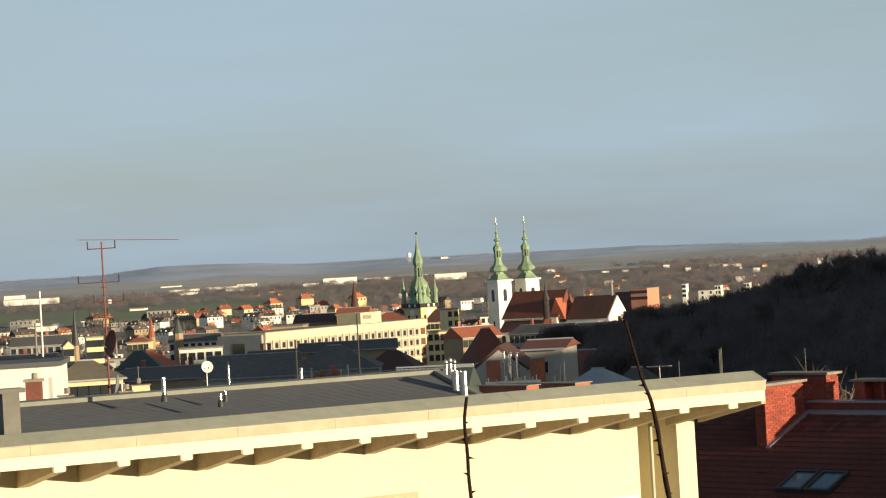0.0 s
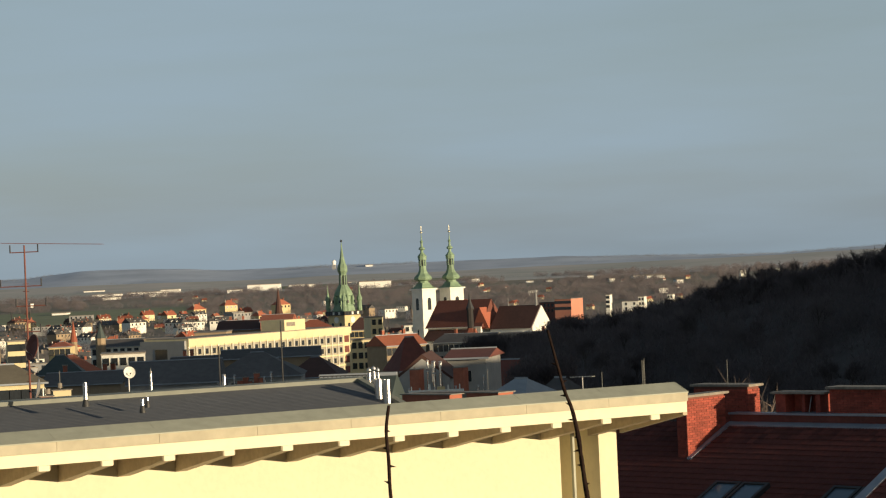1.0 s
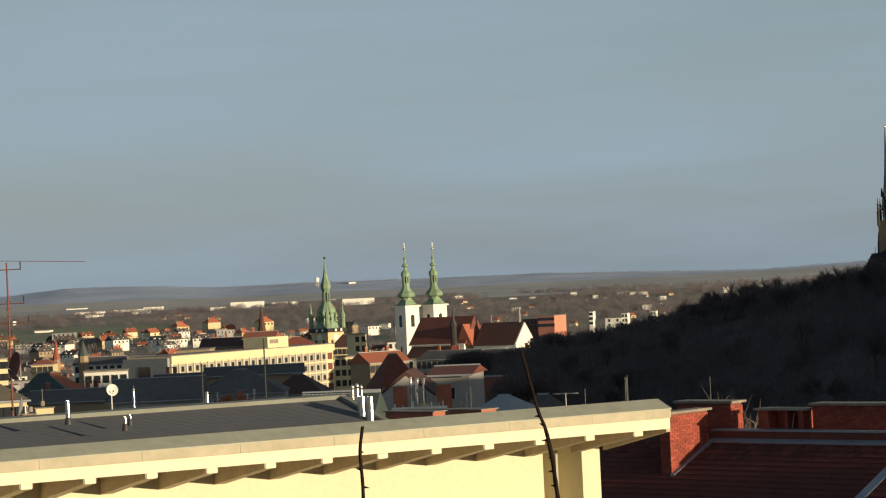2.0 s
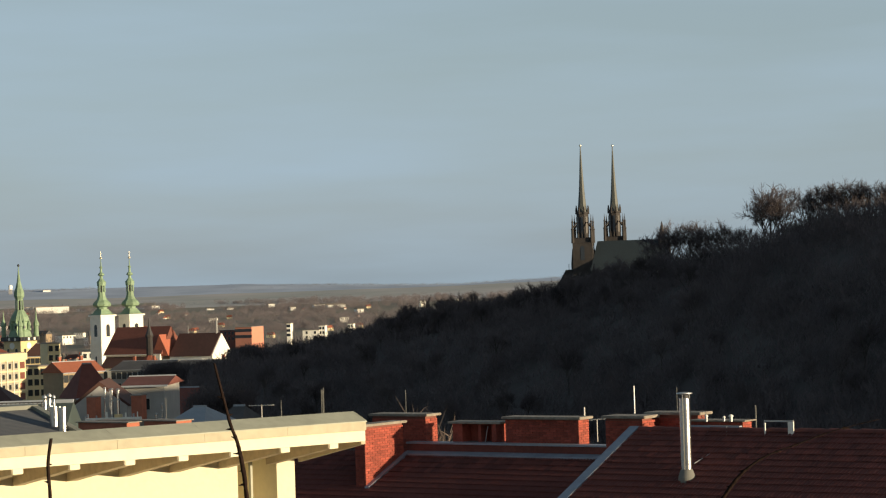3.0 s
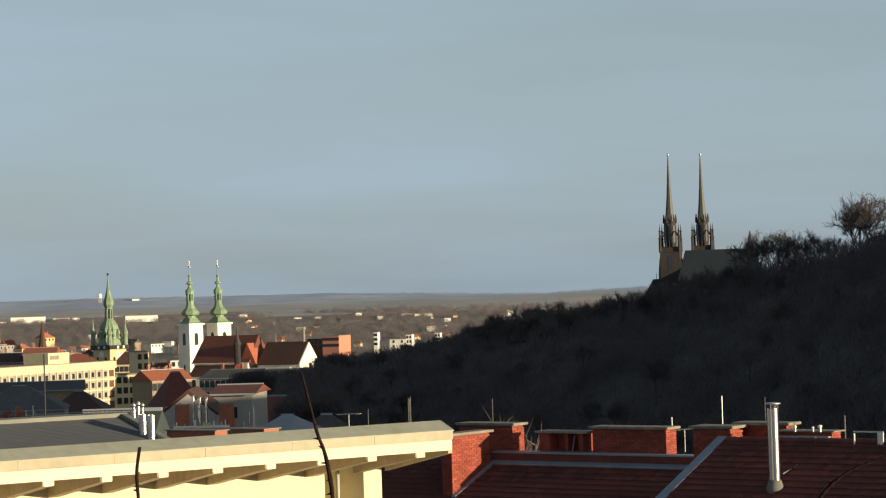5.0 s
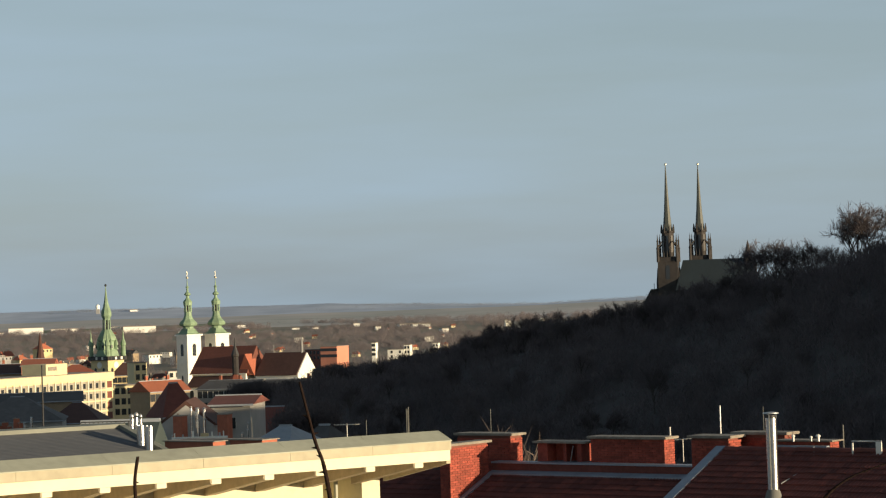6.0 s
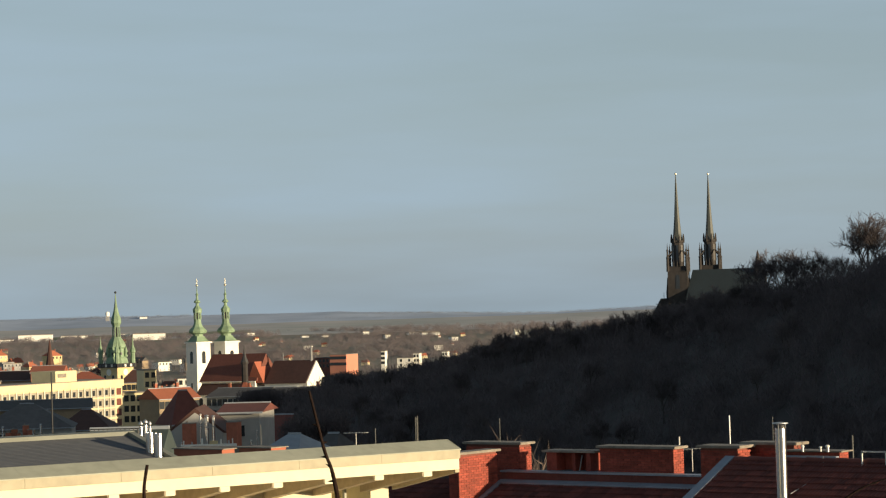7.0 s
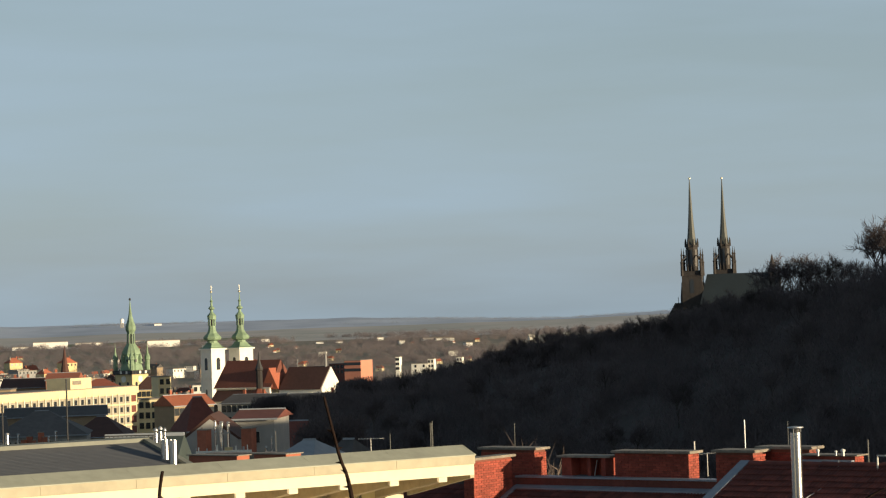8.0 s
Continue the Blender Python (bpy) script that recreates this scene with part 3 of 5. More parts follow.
def church_tower(x, y, z0, turn):
    """A square white shaft with an open belfry and a copper onion spire; z0 is the height of the cornice."""
    ob = thing("church_tower", "white church tower with a green copper onion spire", "tower", (x, y, 0), turn, group="twin church towers")
    h = 2.95
    part("shaft", box(B(), -h, h, -h, h, -32, z0 - 9.3), M["white"], ob)
    part("belfry", box(B(), -h + 0.1, h - 0.1, -h + 0.1, h - 0.1, z0 - 9.0, z0), M["white"], ob)
    part("ledge", box(B(), -h - 0.25, h + 0.25, -h - 0.25, h + 0.25, z0 - 9.3, z0 - 9.0), M["white"], ob)
    part("cornice", box(B(), -h - 0.35, h + 0.35, -h - 0.35, h + 0.35, z0, z0 + 0.5), M["white"], ob)
    for a in (0, 90, 180, 270):
        w = part("belfry_window", arch_window(1.5, 4.0), M["pane"], ob, "dark arched belfry opening")
        w.matrix_basis = pose(0, 0, z0 - 6.6, 0, 0, a) @ Matrix.Translation((0, -h + 0.12, 0))
        w = part("shaft_window", arch_window(0.8, 2.0), M["pane"], ob)
        w.matrix_basis = pose(0, 0, z0 - 15.0, 0, 0, a) @ Matrix.Translation((0, -h + 0.02, 0))
    part("roof_skirt", lathe(B(), [(h * 1.5, z0 + 0.5), (3.4, z0 + 0.9), (2.4, z0 + 1.9), (2.1, z0 + 2.4)], 4), M["copper"], ob)
    part("onion", lathe(B(), [(1.75, z0 + 2.2), (1.75, z0 + 3.0), (2.9, z0 + 3.4), (3.15, z0 + 4.0), (2.8, z0 + 4.6), (1.8, z0 + 5.5), (1.3, z0 + 6.6), (1.15, z0 + 8.0)], 8), M["copper"], ob)
    for k in range(8):
        a = math.pi * (k + 0.5) / 4
        part("lantern_post", rod(B(), (1.15 * math.cos(a), 1.15 * math.sin(a), z0 + 7.9), (1.1 * math.cos(a), 1.1 * math.sin(a), z0 + 10.2), 0.2), M["copper"], ob)
    part("lantern_core", lathe(B(), [(0.5, z0 + 7.9), (0.5, z0 + 10.3)], 8), M["darkm"], ob)
    part("lantern_dome", lathe(B(), [(1.5, z0 + 10.1), (1.5, z0 + 10.7), (1.6, z0 + 11.3), (0.95, z0 + 12.0), (0.55, z0 + 12.5), (0.5, z0 + 13.2), (1.15, z0 + 13.6), (1.0, z0 + 14.0), (0.4, z0 + 14.5), (0.35, z0 + 15.8), (0.6, z0 + 16.1), (0.22, z0 + 16.6), (0.07, z0 + 19.0)], 8), M["copper"], ob)
    part("gilded_ball", lathe(B(), [(0.05, z0 + 18.8), (0.4, z0 + 19.0), (0.45, z0 + 19.3), (0.1, z0 + 19.6)], 8), M["ball"], ob)
    part("cross", box(box(B(), -0.07, 0.07, -0.07, 0.07, z0 + 19.6, z0 + 21.3), -0.4, 0.4, -0.06, 0.06, z0 + 20.5, z0 + 20.65), M["ball"], ob)
    return ob


SZ = 11.63
church_tower(-90.35, 728, SZ, -45)
church_tower(-81.46, 732, SZ, -45)


def hip_roof(bm, x0, x1, y0, y1, z0, z1, hip0, hip1, slot=0):
    """A roof over a rectangle, its ridge along x; hip0 and hip1 are how far the ridge stops short of each end."""
    ym = (y0 + y1) / 2
    v = [bm.verts.new(p) for p in ((x0, y0, z0), (x1, y0, z0), (x1, y1, z0), (x0, y1, z0), (x0 + hip0, ym, z1), (x1 - hip1, ym, z1))]
    made = [bm.faces.new([v[i] for i in f]) for f in ((0, 1, 5, 4), (2, 3, 4, 5), (1, 2, 5), (3, 0, 4), (3, 2, 1, 0))]
    for f in made:
        f.material_index = slot
    bmesh.ops.recalc_face_normals(bm, faces=made)
    return bm


def church():
    gx, gz = -48.65, 5.52
    ob = thing("church", "church with steep brown tile roof and white gable", "church", (gx, 690, 0), -25)
    # local x runs along the ridge and ends at the white gable (x = 0)
    ze = gz - 6.6
    part("choir_wall", box(B(), -15.2, 0, -6.4, 6.4, -32, ze), M["white"], ob)
    part("gable", prism(B(), [(-6.4, ze + 0.002), (6.4, ze + 0.002), (0.0, gz - 0.05)], 0, -0.4, 0.0), M["white"], ob, "bright white plastered gable")
    part("choir_roof", prism(B(), [(-7.0, ze - 0.3), (0, gz + 0.15), (7.0, ze - 0.3), (6.6, ze - 0.3), (0, gz - 0.25), (-6.6, ze - 0.3)], 0, -15.2, -0.35), M["brown"], ob)
    nz = gz + 2.6
    part("nave_wall", box(B(), -37.6, -18.0, -7.6, 7.6, -32, nz - 8.4), M["white"], ob)
    part("nave_roof", hip_roof(B(), -38.2, -17.2, -8.3, 8.3, nz - 8.6, nz, 0.3, 1.0), M["shadedroof"], ob)
    part("nave_eave", box(B(), -38.2, -17.4, -8.45, -8.302, nz - 8.75, nz - 8.5), M["white"], ob)
    # full red here; nave and choir roofs carry shade in their colours
    part("cross_roof", prism(B(), [(-21.2, gz - 6.6), (-18.5, gz + 0.1), (-15.25, gz - 6.6)], 1, -7.0, 1.0), M["redroof"], ob, "sunlit red tile slope")
    part("aisle_wall", box(B(), -37.0, -21.0, -11.5, -7.65, -32, nz - 12.5), M["white"], ob)
    part("aisle_roof", prism(B(), [(-12.0, nz - 12.6), (-7.65, nz - 9.2), (-7.65, nz - 12.6)], 0, -37.3, -20.8), M["brown"], ob)
    part("eave_wall", box(B(), -17.0, -3.0, -7.4, -6.6, -32, ze - 1.1), M["white"], ob)
    for k in range(5):
        w = part("church_window", arch_window(1.4, 4.5), M["pane"], ob)
        w.matrix_basis = pose(-35.5 + 3.4 * k, -11.5, nz - 18)
    part("ridge_turret", lathe(B(), [(0.35, gz - 0.3), (0.3, gz + 3.2), (0.05, gz + 5.0)], 6, -1.8, 0.0), M["grey"], ob)
    part("ridge_rod", rod(B(), (-12.0, 0, gz), (-12.0, 0, gz + 2.6), 0.12), M["grey"], ob)
    return ob


# nave red darkened for a slope turned from the sun
M["shadedroof"] = mat("shaded_red_roof", (0.155, 0.052, 0.034), 0.85, 0.3, 1.5, 0.15, 0.3)
church()


def slim_turret(x, y, zb, zt, label):
    ob = thing("turret", label, "tower", (x, y, 0))
    h = zt - zb
    part("base", lathe(B(), [(2.6, zb - 12), (2.4, zb), (1.0, zb + 1.5)], 8), M["redroof"], ob)
    part("shaft", lathe(B(), [(1.0, zb + 1.0), (0.95, zb + h * 0.55), (1.2, zb + h * 0.56), (1.2, zb + h * 0.6)], 8), M["sand"], ob)
    part("spire", lathe(B(), [(1.2, zb + h * 0.6), (0.6, zb + h * 0.72), (0.35, zb + h * 0.8), (0.08, zt)], 8), M["darkm"], ob)


slim_turret(-66.06, 640, -1, 11.2, "slim dark stone turret over a red roof")


# ---- old town hall tower ----
def hall_tower():
    ob = thing("town_hall_tower", "green copper town hall tower with corner pinnacles", "tower", (-141.89, 880, 0), -35)
    z = 3.06
    part("shaft", box(B(), -4.6, 4.6, -4.6, 4.6, -34, z - 1.0), M["ochre"], ob)
    part("gallery", box(B(), -5.4, 5.4, -5.4, 5.4, z - 1.0, z + 0.6), M["sand"], ob)
    for a in (0, 90, 180, 270):
        for dx in (-2.2, 2.2):
            w = part("tower_window", arch_window(1.3, 3.0), M["pane"], ob)
            w.matrix_basis = pose(0, 0, z - 7, 0, 0, a) @ Matrix.Translation((dx, -4.58, 0))
    for a in (0, 90, 180, 270):
        for dx in (-4.0, -2.4, -0.8, 0.8, 2.4, 4.0):
            w = part("gallery_opening", box(B(), dx - 0.5, dx + 0.5, -5.46, -5.402, z - 0.75, z + 0.35), M["white"] if dx in (-0.8, 2.4) else M["pane"], ob)
            w.matrix_basis = pose(0, 0, 0, 0, 0, a)
        w = part("clock_face", lathe(B(), [(1.3, 0.0), (1.3, 0.12)], 16), M["white"], ob, "pale round clock face")
        w.matrix_basis = pose(0, 0, z - 2.9, 0, 0, a) @ Matrix.Translation((0, -4.6, 0)) @ Matrix.Rotation(math.pi / 2, 4, "X")
    part("lower_dome", lathe(B(), [(4.9, z + 0.6), (4.4, z + 2.6), (3.5, z + 3.6), (3.3, z + 6.4), (3.9, z + 7.0), (3.7, z + 8.4), (2.8, z + 9.8), (1.8, z + 11.2)], 8), M["copper"], ob)
    for k in range(8):
        a = math.pi * (k + 0.5) / 4
        d = part("dormer", lathe(B(), [(0.75, z + 3.2), (0.7, z + 5.4), (0.1, z + 7.6)], 6), M["copper"], ob)
        d.location = (3.9 * math.cos(a), 3.9 * math.sin(a), 0)
        part("dormer_window", box(B(), -0.3, 0.3, -0.3, 0.3, z + 3.9, z + 5.0), M["pane"], ob).matrix_basis = pose(4.45 * math.cos(a), 4.45 * math.sin(a), 0, 0, 0, math.degrees(a))
        part("lantern_post", rod(B(), (1.5 * math.cos(a), 1.5 * math.sin(a), z + 11.2), (1.4 * math.cos(a), 1.4 * math.sin(a), z + 15.2), 0.28), M["copper"], ob)
    part("lantern_core", lathe(B(), [(0.7, z + 11.2), (0.7, z + 15.2)], 8), M["darkm"], ob)
    part("upper_dome", lathe(B(), [(1.5, z + 15.0), (1.6, z + 15.6), (2.2, z + 16.8), (2.15, z + 18.2), (1.4, z + 20.2), (0.8, z + 22.5), (0.4, z + 25.5), (0.1, z + 28.6)], 8), M["copper"], ob)
    part("ball", lathe(B(), [(0.1, z + 28.4), (0.5, z + 28.7), (0.5, z + 29.1), (0.1, z + 29.5)], 8), M["darkm"], ob)
    for sx in (-1, 1):
        for sy in (-1, 1):
            p = part("corner_pinnacle", lathe(B(), [(1.0, z + 0.6), (0.9, z + 4.6), (1.2, z + 5.0), (1.1, z + 5.9), (0.4, z + 7.6), (0.25, z + 9.2), (0.05, z + 11.2)], 8), M["copper"], ob)
            p.location = (4.5 * sx, 4.5 * sy, 0)
    return ob


hall_tower()


# ---- cathedral on its hill ----
def cathedral():
    ob = thing("cathedral", "dark sandstone cathedral with two needle spires and slate roof", "church", (104.63, 1030, 0), -12)
    zr = 37.66
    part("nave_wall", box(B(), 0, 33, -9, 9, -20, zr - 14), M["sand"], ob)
    part("nave_roof", hip_roof(B(), -3, 33, -10, 10, zr - 14, zr, 2.6, 0.8), M["shadedslate"], ob, "dark blue-green slate roof, deepened as if shaded")
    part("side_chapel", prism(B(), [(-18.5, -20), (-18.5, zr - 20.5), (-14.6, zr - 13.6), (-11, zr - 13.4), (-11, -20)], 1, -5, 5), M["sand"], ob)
    part("chapel_roof", prism(B(), [(-19.0, zr - 21.2), (-14.8, zr - 13.5), (-11, zr - 13.3), (-11, zr - 12.9), (-15.1, zr - 13.0), (-19.5, zr - 20.9)], 1, -5.6, 5.6), M["shadedslate"], ob)
    part("chapel_cross", rod(B(), (-14.2, 0, zr - 13.1), (-14.2, 0, zr - 10.2), 0.12), M["darkm"], ob)
    for k in range(6):
        part("buttress", box(B(), 2 + 5 * k, 3 + 5 * k, -11.5, -9, -20, zr - 14.5), M["sand"], ob)
        w = part("nave_window", arch_window(1.6, 6.0), M["pane"], ob)
        w.matrix_basis = pose(5 + 5 * k, -9.0, zr - 24)
    e = part("end_gable", lathe(B(), [(2.2, zr - 12), (2.0, zr + 1.0), (1.3, zr + 2.6), (0.9, zr + 5.0), (0.1, zr + 8.2)], 8), M["sand"], ob, "stone turret with finial")
    e.location = (30, -1, 0)
    e = part("end_pinnacle", lathe(B(), [(1.0, zr - 12), (0.9, zr - 1.0), (0.1, zr + 3.0)], 6), M["sand"], ob)
    e.location = (33.2, -3, 0)
    return ob


# dark slate lowered further so the sunlit roof reads as shaded
M["shadedslate"] = mat("shaded_cathedral_slate", (0.015, 0.026, 0.033), 0.75, 0.25, 0.8, 0.1, 0.2)
cathedral()


def cathedral_tower(x, y, zt):
    ob = thing("cathedral_tower", "gothic sandstone tower with slender dark needle spire", "tower", (x, y, 0), -12, group="cathedral spires")
    s = zt - 31.6
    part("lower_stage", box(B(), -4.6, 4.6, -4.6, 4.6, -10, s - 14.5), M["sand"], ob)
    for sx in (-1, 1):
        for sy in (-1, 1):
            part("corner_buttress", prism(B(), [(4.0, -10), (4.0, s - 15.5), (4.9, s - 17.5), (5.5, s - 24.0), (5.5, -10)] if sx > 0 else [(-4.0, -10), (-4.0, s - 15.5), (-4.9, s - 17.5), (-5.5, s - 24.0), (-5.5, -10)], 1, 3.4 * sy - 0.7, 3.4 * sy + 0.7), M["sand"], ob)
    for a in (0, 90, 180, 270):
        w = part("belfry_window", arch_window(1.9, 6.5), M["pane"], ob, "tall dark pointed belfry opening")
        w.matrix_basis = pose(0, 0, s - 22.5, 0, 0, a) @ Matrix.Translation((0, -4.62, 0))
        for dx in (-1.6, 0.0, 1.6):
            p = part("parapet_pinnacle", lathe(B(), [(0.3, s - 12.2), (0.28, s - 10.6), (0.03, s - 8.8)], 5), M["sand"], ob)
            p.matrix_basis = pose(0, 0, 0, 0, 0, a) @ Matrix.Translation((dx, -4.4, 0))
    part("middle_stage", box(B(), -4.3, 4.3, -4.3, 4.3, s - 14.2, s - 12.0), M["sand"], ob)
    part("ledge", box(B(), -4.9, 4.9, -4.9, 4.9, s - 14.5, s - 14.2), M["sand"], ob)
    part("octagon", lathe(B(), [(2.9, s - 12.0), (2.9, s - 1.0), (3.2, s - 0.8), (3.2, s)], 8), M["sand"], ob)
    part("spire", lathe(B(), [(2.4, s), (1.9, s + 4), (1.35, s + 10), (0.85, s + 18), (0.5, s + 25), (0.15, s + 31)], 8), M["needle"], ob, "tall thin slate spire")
    part("finial", lathe(B(), [(0.1, s + 30.6), (0.55, s + 31.0), (0.55, s + 31.4), (0.1, s + 31.8)], 8), M["ball"], ob, "small bright finial")
    for k in range(8):
        a = math.pi * (k + 0.5) / 4
        p = part("crown_pinnacle", lathe(B(), [(0.45, s - 1.0), (0.4, s + 1.2), (0.05, s + 3.2)], 5), M["sand"], ob)
        p.location = (3.0 * math.cos(a), 3.0 * math.sin(a), 0)
        w = part("tracery_window", box(B(), -0.55, 0.55, -0.2, 0.2, s - 10, s - 2.2), M["pane"], ob)
        w.matrix_basis = pose(2.72 * math.cos(math.pi * k / 4), 2.72 * math.sin(math.pi * k / 4), 0, 0, 0, 45 * k + 90)
    for sx in (-1, 1):
        for sy in (-1, 1):
            p = part("corner_pinnacle", lathe(B(), [(0.75, s - 14.5), (0.66, s - 8.5), (0.9, s - 8.2), (0.5, s - 7.6), (0.42, s - 5.0), (0.62, s - 4.7), (0.3, s - 4.2), (0.04, s - 1.2)], 6), M["sand"], ob)
            p.location = (4.4 * sx, 4.4 * sy, 0)
            part("flying_arch", rod(B(), (4.2 * sx, 4.2 * sy, s - 7.4), (2.4 * sx, 2.4 * sy, s - 4.8), 0.3), M["sand"], ob)


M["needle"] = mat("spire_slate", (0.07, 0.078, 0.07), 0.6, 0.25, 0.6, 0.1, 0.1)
cathedral_tower(97.6, 1030, 83.1)
cathedral_tower(114.41, 1046, 83.71)


# ---- houses of the town ----
WIN = {}


def window_mesh(w, h, frame="white"):
    key = (round(w, 2), round(h, 2), frame)
    if key not in WIN:
        bm = box(B(), -w / 2 - 0.12, w / 2 + 0.12, -0.10, 0.05, -0.12, h + 0.12)
        front = min(bm.faces, key=lambda f: f.calc_center_median().y)
        bmesh.ops.inset_region(bm, faces=[front], thickness=0.12, depth=-0.08)
        front.material_index = 1
        me = bpy.data.meshes.new("window")
        bm.to_mesh(me)
        bm.free()
        me.materials.append(M[frame])
        me.materials.append(M["pane"])
        WIN[key] = me
    return WIN[key]


def house(x, y, w, ze, zr, depth, turn, wall, roof, label, form="gable", cols=0, rows=0, storey=3.1, win=(1.1, 1.6), stacks=0, frame="white", along=True, side_cols=0, name="house", category="house", group="town houses"):
    """A building whose front is w wide and centred on x, y; ze is the eave's height and zr the ridge's."""
    ob = thing(name, label, category, (x, y, 0), turn, group)
    base = ground_z(x, y) - 3
    hw = w / 2
    part("wall", box(B(), -hw, hw, 0, depth, base, ze), M[wall], ob)
    if form == "flat":
        bm = box(B(), -hw - 0.25, hw + 0.25, -0.25, depth + 0.25, ze + 0.002, ze + 0.35)
        part("roof", bm, M[roof], ob)
        if w > 20:
            part("roof_box", box(B(), -hw * 0.3, hw * 0.25, depth * 0.4, depth * 0.75, ze + 0.352, max(zr, ze + 1.2)), M[wall], ob)
    elif along:
        hip = {"gable": 0.0, "hip": min(depth * 0.5, hw * 0.9)}[form]
        part("roof", hip_roof(B(), -hw - 0.4, hw + 0.4, -0.5, depth + 0.5, ze - 0.05, zr, hip, hip), M[roof], ob)
        part("ridge_cap", box(B(), -hw - 0.4 + hip, hw + 0.4 - hip, depth / 2 - 0.12, depth / 2 + 0.12, zr - 0.08, zr + 0.1), M["zincfar"], ob)
        part("gutter", box(B(), -hw - 0.4, hw + 0.4, -0.68, -0.502, ze - 0.16, ze + 0.02), M["zincfar"], ob)
    else:
        bm = prism(B(), [(-hw - 0.4, ze - 0.05), (0, zr), (hw + 0.4, ze - 0.05)], 1, 0.05, depth + 0.4)
        part("roof", bm, M[roof], ob)
        part("gable", prism(B(), [(-hw, ze), (hw, ze), (0, zr - 0.4)], 1, -0.02, 0.04), M[wall], ob)
    me = window_mesh(win[0], win[1], frame)
    for r in range(rows):
        zz = ze - storey * (r + 1) + (storey - win[1]) * 0.5
        for c in range(cols):
            piece("window", me, ob, pose(-hw + w * (c + 0.5) / cols, -0.06, zz))
        for c in range(side_cols):
            piece("window", me, ob, pose(hw + 0.06, depth * (c + 0.5) / side_cols, zz, 0, 0, 90))
    rnd = random.Random(int(abs(x * 31 + y * 17)))
    for s in range(stacks):
        sx = rnd.uniform(-hw * 0.8, hw * 0.8)
        ch = part("chimney", box(B(), sx - 0.35, sx + 0.35, depth * 0.5, depth * 0.5 + 0.7, ze, zr + 1.2), M["brickfar"], ob)
        part("chimney_cap", box(B(), sx - 0.45, sx + 0.45, depth * 0.5 - 0.1, depth * 0.5 + 0.8, zr + 1.202, zr + 1.4), M["concrete"], ch)
    return ob


M["brickfar"] = mat("chimney_brick", (0.36, 0.12, 0.07), 0.9, 0.3, 3, 0.5, 0.3, per_object=0.2)
M["cream2"] = mat("cream_plaster", (0.70, 0.60, 0.36), 0.9, 0.12, 0.8, 0.1, 0.1)
M["umber"] = mat("umber_plaster", (0.33, 0.25, 0.16), 0.9, 0.2, 0.8, 0.1, 0.1)
M["greyw"] = mat("pale_grey_render", (0.42, 0.41, 0.38), 0.9, 0.2, 0.9, 0.15, 0.2)
M["redroof2"] = mat("dark_red_roof", (0.17, 0.055, 0.04), 0.85, 0.3, 1.5, 0.2, 0.3)
M["zincfar"] = mat("pale_metal_roof", (0.30, 0.33, 0.36), 0.6, 0.2, 1.5, 0.2, 0.1)
M["darkgreen"] = mat("dark_green_roof", (0.055, 0.075, 0.07), 0.7, 0.3, 1.5, 0.2, 0.2)
M["greybrown"] = mat("grey_brown_roof", (0.16, 0.14, 0.10), 0.85, 0.25, 1.5, 0.2, 0.3)
M["pinkwall"] = mat("terracotta_panels", (0.56, 0.23, 0.15), 0.8, 0.15, 0.5, 0.1, 0.1)


# long cream office block
def office():
    ax, ay = -131.69, 560.0
    bx, by = -100.12, 629.0
    zt = 2.62
    L = math.hypot(bx - ax, by - ay)
    ob = thing("office_building", "long cream office block with grid of square windows", "building", (ax, ay, 0), math.degrees(math.atan2(by - ay, bx - ax)))
    base = -32
    part("wall", box(B(), 0, L, 0, 14, base, zt - 1.9), M["cream2"], ob)
    part("attic_band", box(B(), -0.2, L + 0.2, -0.5, 14.2, zt - 1.9, zt), M["cream2"], ob)
    part("roof_deck", box(B(), 0.2, L - 0.2, 0, 13.8, zt + 0.002, zt + 0.2), M["concrete"], ob)
    n = 23
    cell = (L - 3.5) / n
    me = window_mesh(cell * 0.32, 1.15, "white")
    for r in range(5):
        z0 = zt - 1.9 - 2.95 * (r + 1)
        part("floor_band", box(B(), 0, L, -0.42, -0.002, z0 - 0.25, z0 + 0.12), M["cream2"], ob)
        for c in range(n):
            if r == 0:
                part("fin", box(B(), cell * c - 0.11, cell * c + 0.11, -0.5, -0.43, zt - 1.9 - 14.7, zt - 1.9), M["white"], ob)
            p = part("panel", box(B(), cell * c + 0.15, cell * (c + 1) - 0.15, -0.06, -0.003, z0 + 0.15, z0 + 2.65), M["shadedpanel"], ob)
            piece("window", me, ob, pose(cell * (c + 0.5), -0.12, z0 + 0.8))
        w = part("stair_window", box(B(), L - 2.9, L - 0.6, -0.10, -0.004, z0 + 0.5, z0 + 2.4), M["redpanel"], ob, "dark red stairwell window")
    part("roof_house", box(B(), 45, 55, 1.0, 9, zt + 0.2, zt + 3.2), M["cream2"], ob)
    part("roof_house_vent", box(B(), 46, 50, 0.9, 0.998, zt + 1.4, zt + 2.5), M["concrete"], ob)
    # grey wing that turns its shaded side to the street
    part("grey_wing", box(B(), -1.0, -0.02, 0.3, 15, base, zt - 0.4), M["grey"], ob)
    part("wing_window", box(B(), -1.06, -1.002, 6, 10, zt - 8.0, zt - 2.5), M["pane"], ob)
    return ob


# greyish panels, toned down in colour for shade in the window cells
M["shadedpanel"] = mat("shaded_office_panel", (0.36, 0.33, 0.26), 0.8, 0.2, 0.8, 0.2, 0.1)
M["redpanel"] = mat("dark_red_panel", (0.16, 0.05, 0.035), 0.6, 0.2, 1, 0.2, 0.1)
